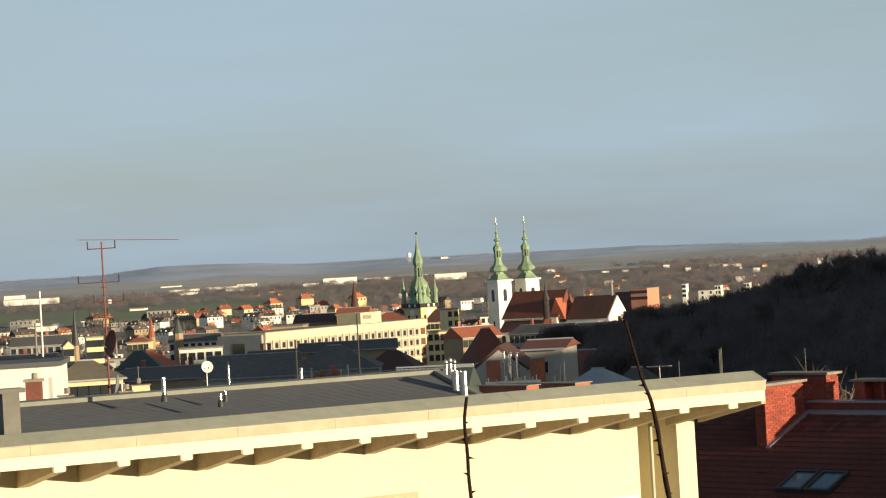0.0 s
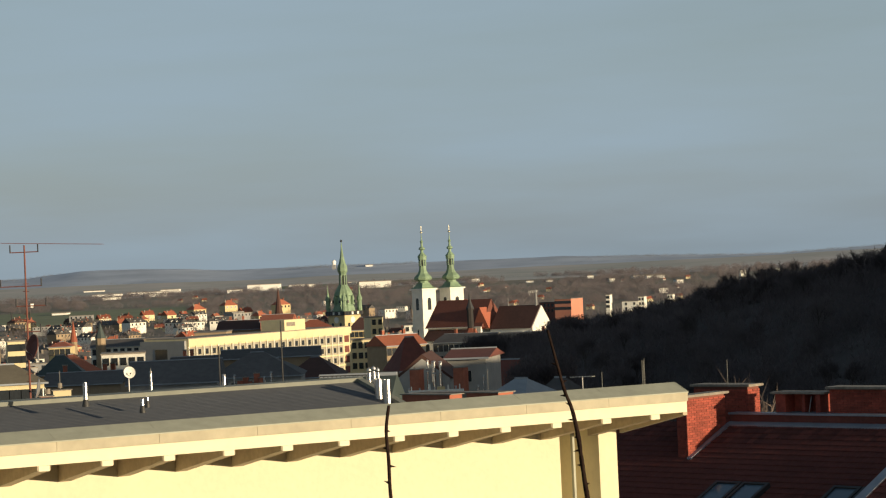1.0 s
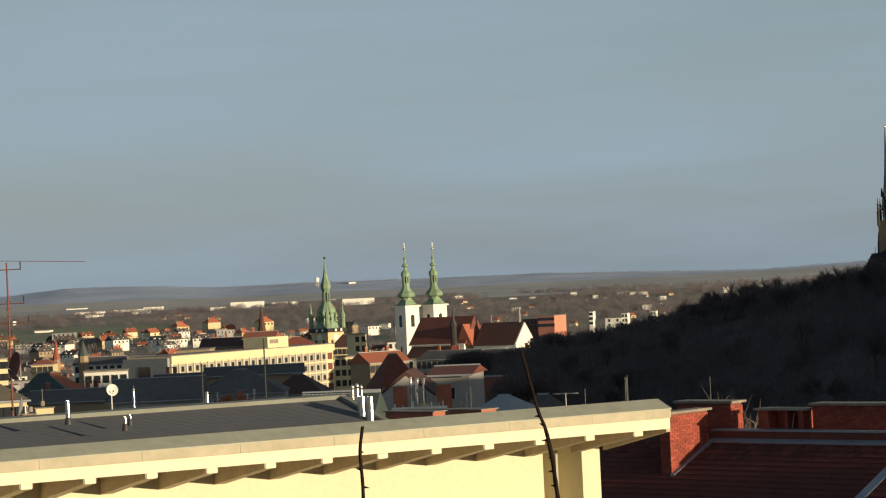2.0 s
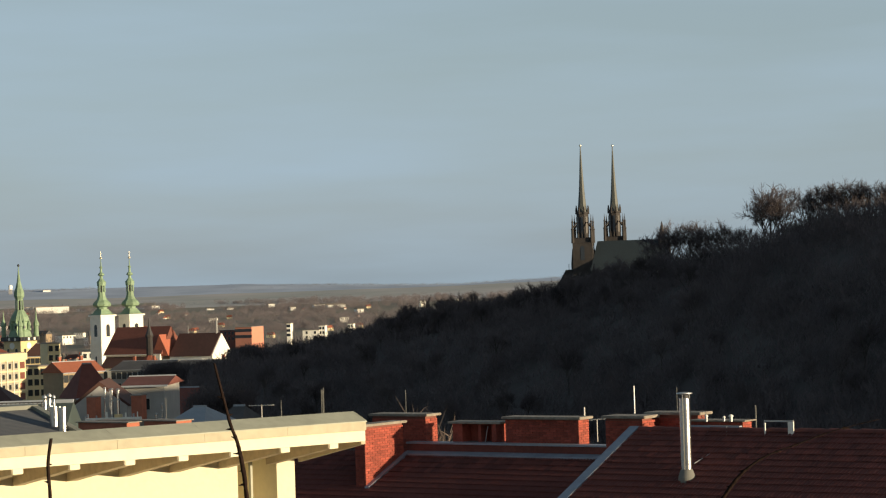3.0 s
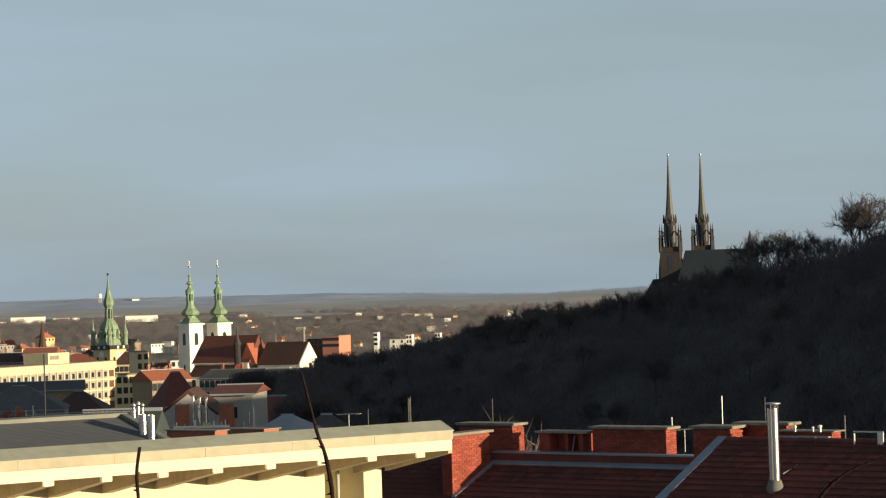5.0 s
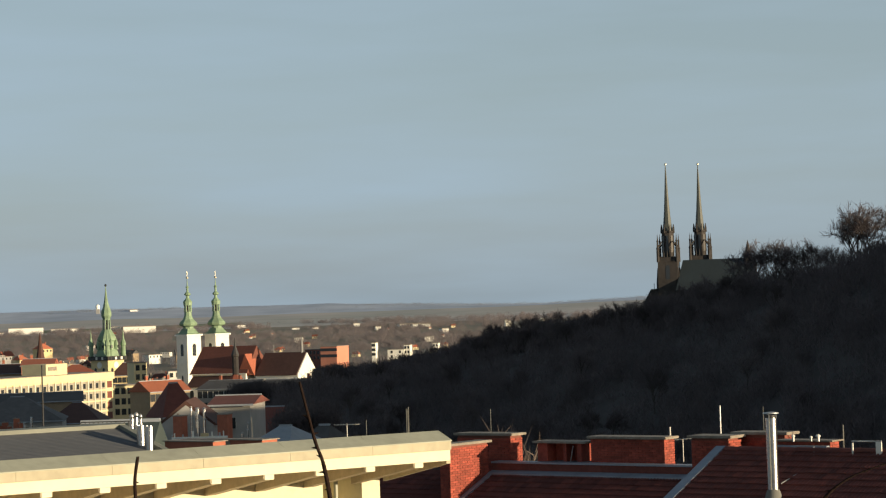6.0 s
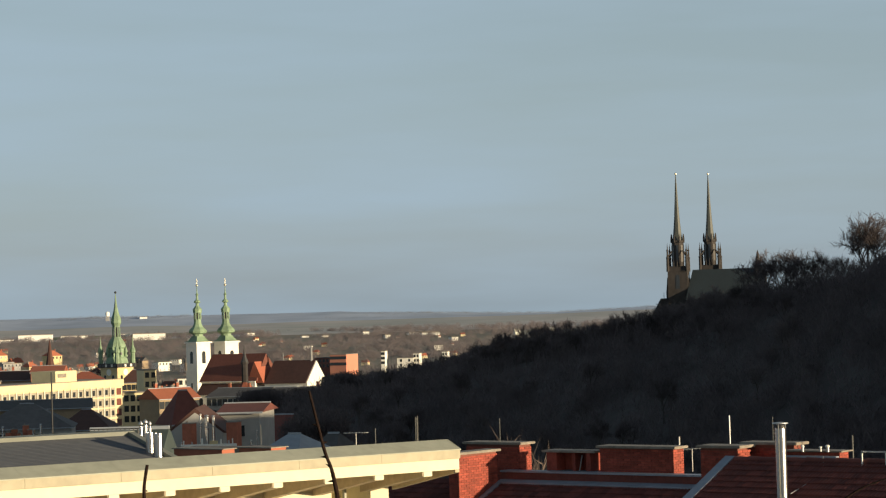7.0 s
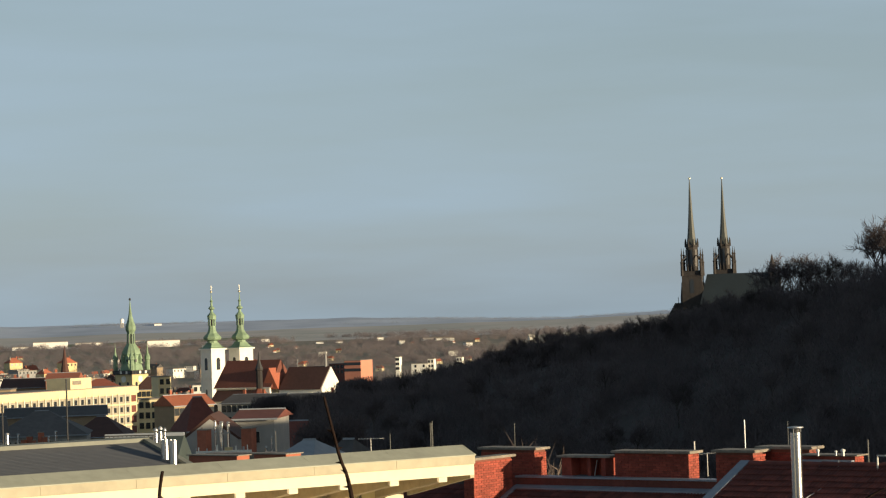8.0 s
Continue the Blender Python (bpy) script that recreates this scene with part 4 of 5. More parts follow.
office()
# roofs right behind the office
house(-131.44, 680, 9.73, 4.30, 6.25, 16, 5, "pinkwall", "orange", "building with orange tile roof behind the office", stacks=1)
house(-145.09, 690, 14.70, 1.87, 4.75, 16, 5, "umber", "brown", "dark brown roofed house with chimneys", stacks=2)
house(-119.10, 680, 13.44, 1.16, 4.16, 16, 12, "cream2", "redroof", "red roofed house behind the office", "hip", stacks=1)
house(-143.60, 640, 9.41, 2.37, 3.70, 14, 5, "umber", "slate", "grey flat house with white vents", "flat")
# between the office and the church
house(-116.22, 760, 9.16, -1.48, 2.84, 18, 10, "ochre", "brown", "brown roofed old town house", "hip", 6, 3)
house(-100.94, 660, 7.61, -2.27, -0.90, 12, 12, "cream2", "concrete", "cream flat-roofed house with railing", "flat", 4, 3)
house(-108.27, 740, 4.26, 2.94, 4.28, 12, 20, "cream2", "concrete", "tall cream corner house in the sun", "flat", 2, 5, side_cols=3)
house(-74.62, 560, 12.25, -1.2, 1.50, 9, 42, "umber", "orange", "low house with bright orange tile roof", stacks=2, cols=8, rows=2)
house(-113.90, 900, 12.86, -3.64, -1.55, 12, 8, "white", "slate", "white house in the old town", "flat", 5, 3)
house(-66.34, 610, 16.40, -2.62, -0.42, 16, -20, "grey", "slate", "dark shaded row of old houses", "gable", 10, 2, stacks=2)
house(-48.71, 600, 16.92, -2.87, -0.41, 16, -18, "umber", "slate", "shaded long house under the hill", "gable", 12, 2, stacks=1)
# orange panelled building far behind the church
house(-79.0, 1300, 10.4, -0.84, 0.16, 18, -20, "pinkwall", "concrete", "orange panelled modern building with dark window bands", "flat", 3, 2, 3.6, (3.6, 1.5), frame="redpanel")
house(-89.81, 1320, 9.81, -2.79, -1.44, 16, -20, "redpanel", "slate", "dark red block beside the orange building", "flat", 4, 2)
for a in ((-60.44, 1500, 2.69, -1.90, -1.13), (-37.81, 1500, 4.23, -4.07, -3.30), (-45.38, 1500, 11.53, -6.93, -6.17), (-20.82, 1700, 4.36, -6.05, -5.18)):
    house(*a, 8, -10, "white", "concrete", "small white tower block on the plain", "flat", 2, 3, group="white blocks")

# ---- nearer houses below the balcony ----
house(-25.27, 200, 4.99, 6.67, 8.93, 10, 2, "greyw", "brown", "grey rendered gable house with chimneys and steel flues", "gable", along=False)
# white attic wall set in grey render, which stands for its shade
house(-22.46, 212, 3.78, 8.02, 8.73, 9, -4, "greyw", "redroof2", "white attic walled in grey as if shaded, dark red roof", "gable", cols=1, rows=1, storey=3.6, win=(0.7, 0.8))
house(-38.53, 300, 5.15, 3.27, 7.84, 5.2, 30, "umber", "redroof2", "steep dark red pyramid roof over a stair tower", "hip")
house(-26.64, 290, 3.28, 1.07, 4.49, 8, -10, "brickfar", "redroof2", "dark red tiled house in shade", "gable")
house(-15.89, 180, 3.05, 5.87, 7.21, 6, -20, "greyw", "zincfar", "low house with pale grey metal roof", "hip")
house(-13.28, 190, 2.43, 4.94, 6.69, 6, -20, "umber", "slate", "small dark roofed house under bare trees", "hip")
house(-16.87, 105, 3.09, 9.75, 11.30, 5, -2, "umber", "darkgreen", "dark green metal roof with railing", "gable")
# unseen row of tenements, added to shade the houses below the hill
for k in range(2):
    p = 146 + 26 * k
    house(-13.2 + 0.47 * p, 7.0 + 0.883 * p, 26.2, 13.0, 16.2, 12, 62, "ochre", "redroof", "unseen ochre tenement added to shade the houses", "gable")
# dark roofs across the street
house(-77.79, 320, 13.25, 1.92, 5.11, 14, 8, "greyw", "slate", "long dark slate roof over a grey attic wall", "gable", 9, 1, 2.8, (0.9, 0.6))
house(-71.45, 350, 14.88, 1.12, 4.86, 16, 8, "greyw", "slate", "dark slate mansard roof with small windows", "hip", 9, 1, 3.0, (0.9, 1.0))
house(-78.58, 400, 18.03, 2.50, 3.95, 14, 10, "umber", "slate", "flat dark roof of a long tenement", "gable")
house(-67.55, 380, 9.52, -0.66, 2.60, 16, 4, "umber", "brown", "brown hipped roof in shade", "hip")
house(-97.73, 420, 9.00, 0.40, 2.38, 14, 10, "umber", "slate", "dark attic roof with chimneys", "gable", stacks=2)
# left side
house(-54.47, 150, 7.80, 10.85, 11.01, 9, 14, "white", "felt", "white rendered house with flat dark roof", "flat")
house(-69.05, 215, 6.97, 7.14, 8.97, 8, 20, "cream2", "greybrown", "cream house with grey-brown hipped roof", "hip", 6, 2, 3.2, (1.0, 1.7), side_cols=3)
house(-139.34, 470, 10.26, -1.81, 2.28, 14, 15, "umber", "darkgreen", "house with dark green metal roof", "hip")
house(-138.76, 490, 8.39, -2.25, 1.89, 12, 55, "cream2", "orange", "house with sunlit red tile roof", "hip")
house(-138.32, 520, 10.41, 0.58, 1.12, 14, 14, "white", "concrete", "white flat-roofed house with windows", "flat", 5, 3, 3.4, (1.3, 1.6))
house(-108.89, 380, 13.96, -0.30, 1.70, 14, 6, "umber", "slate", "dark low roof with vents and stacks", "gable", stacks=4)
house(-159.33, 450, 13.74, 2.04, 3.24, 14, 10, "umber", "slate", "long dark roof of a town house", "gable", 8, 1, stacks=2)
house(-213.23, 620, 17.16, 1.09, 3.72, 14, 12, "grey", "slate", "grey town house with rows of windows", "gable", 8, 3, stacks=2)
house(-177.41, 560, 4.46, 3.83, 5.31, 12, 20, "cream2", "concrete", "sunlit cream corner house with windows", "flat", 4, 4)
house(-178.11, 540, 2.68, 2.33, 4.05, 10, 20, "cream2", "slate", "narrow cream gabled town house", "gable", 2, 3, along=False)
house(-176.77, 660, 16.98, -1.07, 1.01, 14, 10, "white", "slate", "white town house with roof terraces", "gable", 8, 3, stacks=2)
house(-177.67, 600, 6.06, 1.04, 2.31, 12, 10, "ochre", "redroof", "ochre house with red roof", "hip", 4, 3)
house(-159.43, 640, 8.27, 1.18, 2.02, 12, 10, "umber", "slate", "dark flat house with roof terrace", "flat", 4, 2)


# ---- rooftop things on the nearer houses ----
def mast_antenna():
    x, y, z = -24.89, 80, 12.07
    ob = thing("antenna_mast", "tall rusty antenna mast with crossbars and dipoles", "antenna", (x, y, z))
    h = 17.85 - z
    part("mast", rod(B(), (0, 0, -1.5), (0, 0, h), 0.042, 0.032, 8), M["rust"], ob)
    for f, a, b in ((0.955, -0.55, 0.52), (0.735, -0.97, 0.60), (0.607, -0.40, 0.75), (0.52, -0.6, 0.10), (0.44, -0.12, 0.5)):
        part("crossbar", rod(B(), (a, 0, h * f), (b, 0, h * f), 0.022), M["rust"], ob)
        for e in (a, b):
            part("dipole", rod(B(), (e, 0, h * f - 0.02), (e, 0, h * f + 0.28), 0.025), M["darkm"], ob)
    bo = part("yagi_boom", rod(B(), (-0.9, 0.1, h * 1.02), (2.9, 0.3, h * 0.985), 0.012), M["rust"], ob)
    for k in range(12):
        f = k / 11
        part("yagi_element", rod(B(), (-0.9 + 3.8 * f, -0.2, h * (1.02 - 0.035 * f)), (-0.9 + 3.8 * f, 0.55, h * (1.02 - 0.035 * f)), 0.005, 0.005, 4), M["rust"], ob)
    for k in range(14):
        part("rung", rod(B(), (-0.12, 0, h * 0.12 + k * 0.28), (0.12, 0, h * 0.12 + k * 0.28), 0.012, 0.012, 4), M["rust"], ob)
    return ob


mast_antenna()


def dish(x, y, z, r, turn, drop, label, m="white"):
    ob = thing("satellite_dish", label, "satellite dish", (x, y, z), turn, group="satellite dishes")
    bm = lathe(B(), [(0.02, 0.0), (r * 0.5, r * 0.08), (r * 0.85, r * 0.2), (r, r * 0.3), (r * 0.98, r * 0.33), (r * 0.5, r * 0.12), (0.02, 0.04)], 20)
    bmesh.ops.transform(bm, matrix=pose(0, 0, 0, 78, 0, 0), verts=bm.verts)
    part("reflector", bm, M[m], ob)
    part("arm", rod(B(), (0, 0, -r * 0.8), (0, -r * 0.9, -r * 0.1), 0.015), M["galv"], ob)
    part("receiver", rod(B(), (0, -r * 0.85, -r * 0.1), (0, -r * 1.05, -r * 0.08), 0.04), M["darkm"], ob)
    part("post", rod(B(), (0, 0.08, -drop), (0, 0.08, 0.05), 0.03), M["galv"], ob)
    return ob


dish(-24.30, 79, 14.03, 0.49, -48, 0.5, "large dark rusty dish on the antenna mast", "rust")
dish(-26.36, 100, 12.17, 0.28, 30, 1.3, "pale satellite dish on a tripod post")
dish(-21.44, 70, 12.88, 0.36, -72, 0.8, "grey satellite dish seen from the side", "galv")


def steel_flue(x, y, z, h, r, label="tall steel flue pipe with rain cap"):
    ob = thing("metal_flue", label, "chimney", (x, y, z), group="steel flues")
    part("pipe", lathe(B(), [(r, -0.3), (r, h)], 14), M["steel"], ob)
    part("collar", lathe(B(), [(r * 1.25, h * 0.62), (r * 1.25, h * 0.66)], 14), M["galv"], ob)
    part("cap", lathe(B(), [(r * 1.35, h + 0.06), (r * 1.2, h + 0.12), (r * 0.2, h + 0.18)], 14), M["galv"], ob)


steel_flue(-11.48, 76, 11.99, 0.76, 0.062)
steel_flue(-11.32, 76, 11.96, 0.84, 0.062)
steel_flue(-11.32, 77, 12.12, 0.58, 0.05)
steel_flue(-24.48, 197.5, 5.94, 2.41, 0.100)
steel_flue(-23.89, 197.5, 5.61, 2.61, 0.141)
steel_flue(-23.31, 197.5, 5.88, 2.31, 0.141)
steel_flue(-24.02, 197.5, 6.79, 1.41, 0.100)
steel_flue(-27.23, 197.5, 5.67, 0.64, 0.100)
steel_flue(-27.48, 197.5, 5.78, 0.60, 0.100)
steel_flue(-26.16, 197.5, 5.41, 0.44, 0.120)
steel_flue(-65.49, 300, 1.49, 1.70, 0.200)
steel_flue(-58.97, 300, 2.11, 1.60, 0.160)
steel_flue(-30.4, 120, 10.21, 1.1, 0.06)
steel_flue(-68.43, 320, 1.46, 1.20, 0.160)
steel_flue(-61.93, 310, 1.54, 1.10, 0.140)
steel_flue(-19.97, 197.5, 5.11, 0.80, 0.100)
steel_flue(-19.44, 197.5, 5.39, 1.41, 0.060)
steel_flue(-15.66, 197.5, 4.9, 1.00, 0.121)
steel_flue(-15.04, 197.5, 4.97, 0.50, 0.100)


def stack(x, y, z, w, d, h, turn, label, m="brickfar"):
    ob = thing("chimney_stack", label, "chimney", (x, y, z), turn, group="chimney stacks")
    part("shaft", box(B(), -w / 2, w / 2, 0, d, -0.7, h), M[m], ob)
    part("cap", box(B(), -w / 2 - 0.05, w / 2 + 0.05, -0.05, d + 0.05, h + 0.002, h + (0.03 if h < 0.4 else 0.08)), M["concrete"], ob)
    for k in range(1 if w < 1 else 0):
        part("pot", lathe(B(), [(0.09, h + 0.08), (0.08, h + 0.25)], 10, -w / 2 + 0.25 + 0.5 * k, d / 2), M["concrete"], ob)


stack(-25.59, 196.5, 5.95, 0.92, 1.00, 1.72, -20, "orange brick chimney stack on a grey house")
stack(-21.6, 196.5, 6.06, 1.00, 1.00, 1.64, -20, "orange brick chimney with steel flues beside")
stack(-7.78, 62, 12.4, 1.9, 0.5, 0.25, -38, "long low brick chimney row in shade")
stack(-5.97, 60, 12.53, 1.2, 0.6, 0.22, -38, "long low brick chimney row with lit end")
stack(-8.14, 70, 12.08, 2.0, 0.4, 0.18, -30, "low pale concrete chimney row", "concrete")
for k, (x, w, h) in enumerate(((-63.6, 0.5, 1.1), (-62.9, 0.7, 1.5), (-62.0, 0.45, 1.0), (-61.2, 0.8, 2.0), (-60.4, 0.5, 1.4))):
    stack(x, 300 + k % 2, 1.64, w, 0.7, h, 12 * k - 20, "slim orange brick chimney in a cluster")
steel_flue(-32.82, 150, 8.28, 1.45, 0.11)
stack(-22.19, 75, 12.28, 0.62, 0.5, 0.32, 20, "small cream rendered chimney", "cream2")
stack(-21.23, 70, 12.46, 0.4, 0.5, 0.18, 20, "small brick chimney stack")
stack(-20.62, 62, 12.85, 0.4, 0.5, 0.12, 20, "small brick chimney stack")
stack(-21.5, 66, 12.48, 1.6, 0.5, 0.16, 15, "dark low brick chimney row", "redpanel")
stack(-20.9, 60, 12.97, 0.44, 0.3, 0.56, 10, "rust brown metal chimney casing by a white wall", "rust")


def roof_edge(x0, x1, y, z0, z1):
    ob = thing("roof_edge", "low white painted roof edge with small vents", "roof edge", (x0, y, z0))
    w = x1 - x0
    part("edge", box(B(), 0, w, 0, 0.4, -0.6, z1 - z0), M["white"], ob)
    for k, (f, h) in enumerate(((0.05, 0.35), (0.2, 0.22), (0.38, 0.5), (0.47, 0.3), (0.72, 0.4), (0.86, 0.3), (0.93, 0.45))):
        part("vent", rod(B(), (w * f, 0.2, 0), (w * f, 0.2, z1 - z0 + h), 0.05 + 0.02 * (k % 3)), M["galv" if k % 2 else "white"], ob)
    part("coil", box(B(), w * 0.52, w * 0.66, 0.05, 0.35, z1 - z0 + 0.002, z1 - z0 + 0.28), M["ochre"], ob)


roof_edge(-25.3, -20.5, 190, 5.6, 6.15)


def fence_row(x, y, z, n, step, h, turn):
    ob = thing("roof_railing", "dark railing along a roof ridge", "railing", (x, y, z), turn)
    for k in range(n):
        part("post", rod(B(), (k * step, 0, -0.3), (k * step, 0, h), 0.02, 0.02, 4), M["darkm"], ob)
    part("rail", box(B(), 0, (n - 1) * step, -0.015, 0.015, h, h + 0.04), M["darkm"], ob)


fence_row(-13.76, 79, 12.33, 14, 0.16, 0.2, -6)
pole(-68.51, 200, 10.11, 6.2, 0.09, label="tall white street mast above the roofs", m="white")
pole(-89.85, 260, 8.52, 4.0, 0.12, label="pale mast above the roofs", m="concrete")
pole(-26.77, 140, 9.7, 3.9, 0.05, label="thin dark mast on a roof", m="darkm")
pole(-30.9, 140, 9.32, 2.8, 0.05, label="thin dark mast on a roof", m="darkm")
pole(-26.71, 90, 11.75, 1.0, 0.02)
pole(-27.87, 110, 10.58, 1.4, 0.02)
pole(-2.84, 110, 10.14, 1.2, 0.02)
pole(-9.18, 95, 10.96, 0.9, 0.015)


# ---- pointed red spire and green cupola in the old town ----
def spire(x, y, zb, zt, r, m, label):
    ob = thing("church_spire", label, "tower", (x, y, 0))
    h = zt - zb
    part("drum", lathe(B(), [(r, zb - 12), (r, zb)], 8), M["umber"], ob)
    part("cone", lathe(B(), [(r * 1.15, zb), (r * 0.6, zb + h * 0.45), (r * 0.12, zb + h * 0.93), (0.05, zt)], 8), M[m], ob)


spire(-179.3, 620, 1.8, 7.88, 1.0, "redroof", "pointed red tiled spire in the old town")
spire(-176.9, 640, 2.1, 6.66, 1.5, "darkgreen", "small dark green copper cupola")
spire(-182.74, 560, 2.03, 11.98, 0.9, "darkm", "thin dark spire over the roofs")
spire(-153.37, 800, 3.85, 14.48, 1.5, "brown", "tall thin brown church spire")


# ---- scattered houses of the town and the plain ----
def house_model(w, d, h, rise, wall, roof, form, cols, rows, label):
    """A small town house with its foot at z = 0, to be copied."""
    ob = thing("house", label, "house", group="scattered town houses")
    part("wall", box(B(), -w / 2, w / 2, 0, d, -6, h), M[wall], ob)
    if form == "flat":
        part("roof", box(B(), -w / 2 - 0.2, w / 2 + 0.2, -0.2, d + 0.2, h + 0.002, h + 0.4), M[roof], ob)
    else:
        hip = d * 0.45 if form == "hip" else 0.0
        part("roof", hip_roof(B(), -w / 2 - 0.4, w / 2 + 0.4, -0.4, d + 0.4, h - 0.05, h + rise, hip, hip), M[roof], ob)
        part("chimney", box(B(), -w * 0.35, -w * 0.35 + 1.0, d * 0.3, d * 0.3 + 0.6, h, h + rise + 0.4), M["concrete"], ob)
        if w > 12:
            for sx in (-0.2, 0.15):
                dm = part("dormer", box(B(), w * sx, w * sx + 1.5, 0.6, d * 0.4, h + 0.2, h + 1.9), M[wall], ob)
                part("dormer_window", box(B(), w * sx + 0.25, w * sx + 1.25, 0.54, 0.597, h + 0.6, h + 1.6), M["pane"], dm)
        part("chimney", box(B(), w * 0.2, w * 0.2 + 0.8, d * 0.45, d * 0.45 + 0.8, h, h + rise + 1.0), M["brickfar"], ob)
    me = window_mesh(1.3, 1.6)
    for r in range(rows):
        for c in range(cols):
            piece("window", me, ob, pose(-w / 2 + w * (c + 0.5) / cols, -0.06, h - 3.1 * (r + 1) + 0.7))
    return ob


MODELS = [
    house_model(14, 11, 12, 4.5, "cream2", "redroof", "gable", 4, 1, "cream town house with red tile roof"),
    house_model(18, 12, 13, 4.0, "white", "slate", "gable", 4, 1, "white town house with dark roof"),
    house_model(12, 11, 11, 4.5, "ochre", "orange", "hip", 3, 1, "ochre town house with orange roof"),
    house_model(22, 13, 14, 1.0, "grey", "concrete", "flat", 5, 1, "grey flat-roofed block of flats"),
    house_model(15, 12, 12, 5.0, "umber", "brown", "hip", 4, 1, "brown town house with brown roof"),
    house_model(16, 10, 10, 1.0, "white", "concrete", "flat", 4, 1, "plain white house with flat roof"),
    house_model(20, 12, 13, 4.5, "umber", "slate", "gable", 4, 1, "shaded town house with slate roof"),
    house_model(10, 9, 6, 4.0, "white", "orange", "gable", 1, 1, "small white cottage with orange roof"),
    house_model(11, 9, 6, 4.0, "cream2", "redroof", "gable", 1, 1, "small cream cottage with red roof"),
]
rnd = random.Random(5)
first_use = set()


TOWN = []


def put_house(k, x, y, turn, size=1.0, sunk=0.0):
    TOWN.append((k, x, y, turn, size, sunk))
    m = pose(x, y, ground_z(x, y) - sunk, 0, 0, turn) @ Matrix.Diagonal((size, size, size, 1))
    if k in first_use:
        return copy_thing(MODELS[k], m)
    first_use.add(k)
    MODELS[k].matrix_basis = m
    return MODELS[k]


# the old town: rows of tall houses
for i in range(125):
    y = 600 + 560 * rnd.random() ** 0.9
    u = rnd.uniform(-0.37, -0.045 if y > 760 else -0.27)
    x = u * y
    if u > -0.1 or abs(x + 86) < 34 and 560 < y < 790 or abs(x + 60) < 45 and 560 < y < 770 or abs(x + 115) < 40 and 520 < y < 690:
        continue
    put_house(rnd.choice((0, 1, 2, 3, 4, 4, 5, 6, 6)), x, y, rnd.choice((8, 12, -35, 30)) + rnd.uniform(-6, 6))
# the lower town beyond it, thinning out toward the fields
for i in range(135):
    y = 1200 + 900 * rnd.random() ** 0.8
    u = rnd.uniform(-0.37, -0.09)
    put_house(rnd.choice((0, 1, 1, 2, 3, 4, 5, 5, 6, 8)), u * y, y, rnd.choice((8, 40, -30, 55)) + rnd.uniform(-8, 8), rnd.uniform(0.7, 1.0), rnd.uniform(1.0, 4.0))
# small houses and sheds out on the plain
for i in range(60):
    y = rnd.uniform(1900, 3100)
    u = rnd.uniform(-0.37, 0.06)
    if u < -0.22 and 2200 < y < 2800:
        continue
    put_house(rnd.choice((5, 5, 7, 8, 8)), u * y, y, rnd.uniform(-40, 40), 0.6, 0.8)
# the sunlit cluster of red roofs
for k, (x, y) in enumerate(((-546, 2160), (-541, 2200), (-513, 2120), (-489, 2085), (-471, 2060), (-463, 2100), (-462, 2160), (-437, 2120), (-396, 2100), (-349, 2020))):
    put_house((8, 7, 8, 8, 2, 7, 2, 8, 2, 7)[k], x, y, 38 + 8 * (k % 3), 1.15)
for k in range(10):
    y = rnd.uniform(2600, 3150)
    put_house(rnd.choice((5, 7, 7)), rnd.uniform(-0.02, 0.11) * y, y, rnd.uniform(-30, 30), 0.5, 0.5)


# vents, small chimneys and roof boxes, too small to pick apart
TALL = ((12, 4.5, 14, 11), (13, 4.0, 18, 12), (11, 4.5, 12, 11), (14, 0.4, 22, 13), (12, 5.0, 15, 12), (10, 0.4, 16, 10), (13, 4.5, 20, 12), (6, 4.0, 10, 9), (6, 4.0, 11, 9))
bm = B()
rc = random.Random(41)
for k, x, y, turn, size, sunk in TOWN:
    if y > 1900:
        continue
    h, rise, w, d = TALL[k]
    for j in range(8):
        a, b = rc.uniform(-0.45, 0.45) * w, rc.uniform(0.15, 0.85) * d
        top = h + rise * (1 - abs(b - d / 2) / (d / 2)) + rc.uniform(0.2, 1.0)
        sx, sy = rc.uniform(0.15, 0.6), rc.uniform(0.15, 0.5)
        n0 = len(bm.verts)
        box(bm, a - sx, a + sx, b - sy, b + sy, h - 0.5, top, rc.choice((0, 1, 2, 2)))
        bm.verts.ensure_lookup_table()
        bmesh.ops.transform(bm, matrix=pose(x, y, ground_z(x, y) - sunk, 0, 0, turn) @ Matrix.Diagonal((size, size, size, 1)), verts=bm.verts[n0:])
solid("roof_clutter", bm, [M["white"], M["brickfar"], M["darkm"]], "small chimneys, vents and boxes on town roofs", "roof clutter", kind="stuff")


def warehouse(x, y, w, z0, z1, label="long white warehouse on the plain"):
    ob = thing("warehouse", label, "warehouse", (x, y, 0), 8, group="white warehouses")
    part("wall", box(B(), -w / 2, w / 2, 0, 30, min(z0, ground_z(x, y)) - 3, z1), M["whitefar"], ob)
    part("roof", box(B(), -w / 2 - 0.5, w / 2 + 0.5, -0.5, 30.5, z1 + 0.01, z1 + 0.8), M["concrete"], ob)


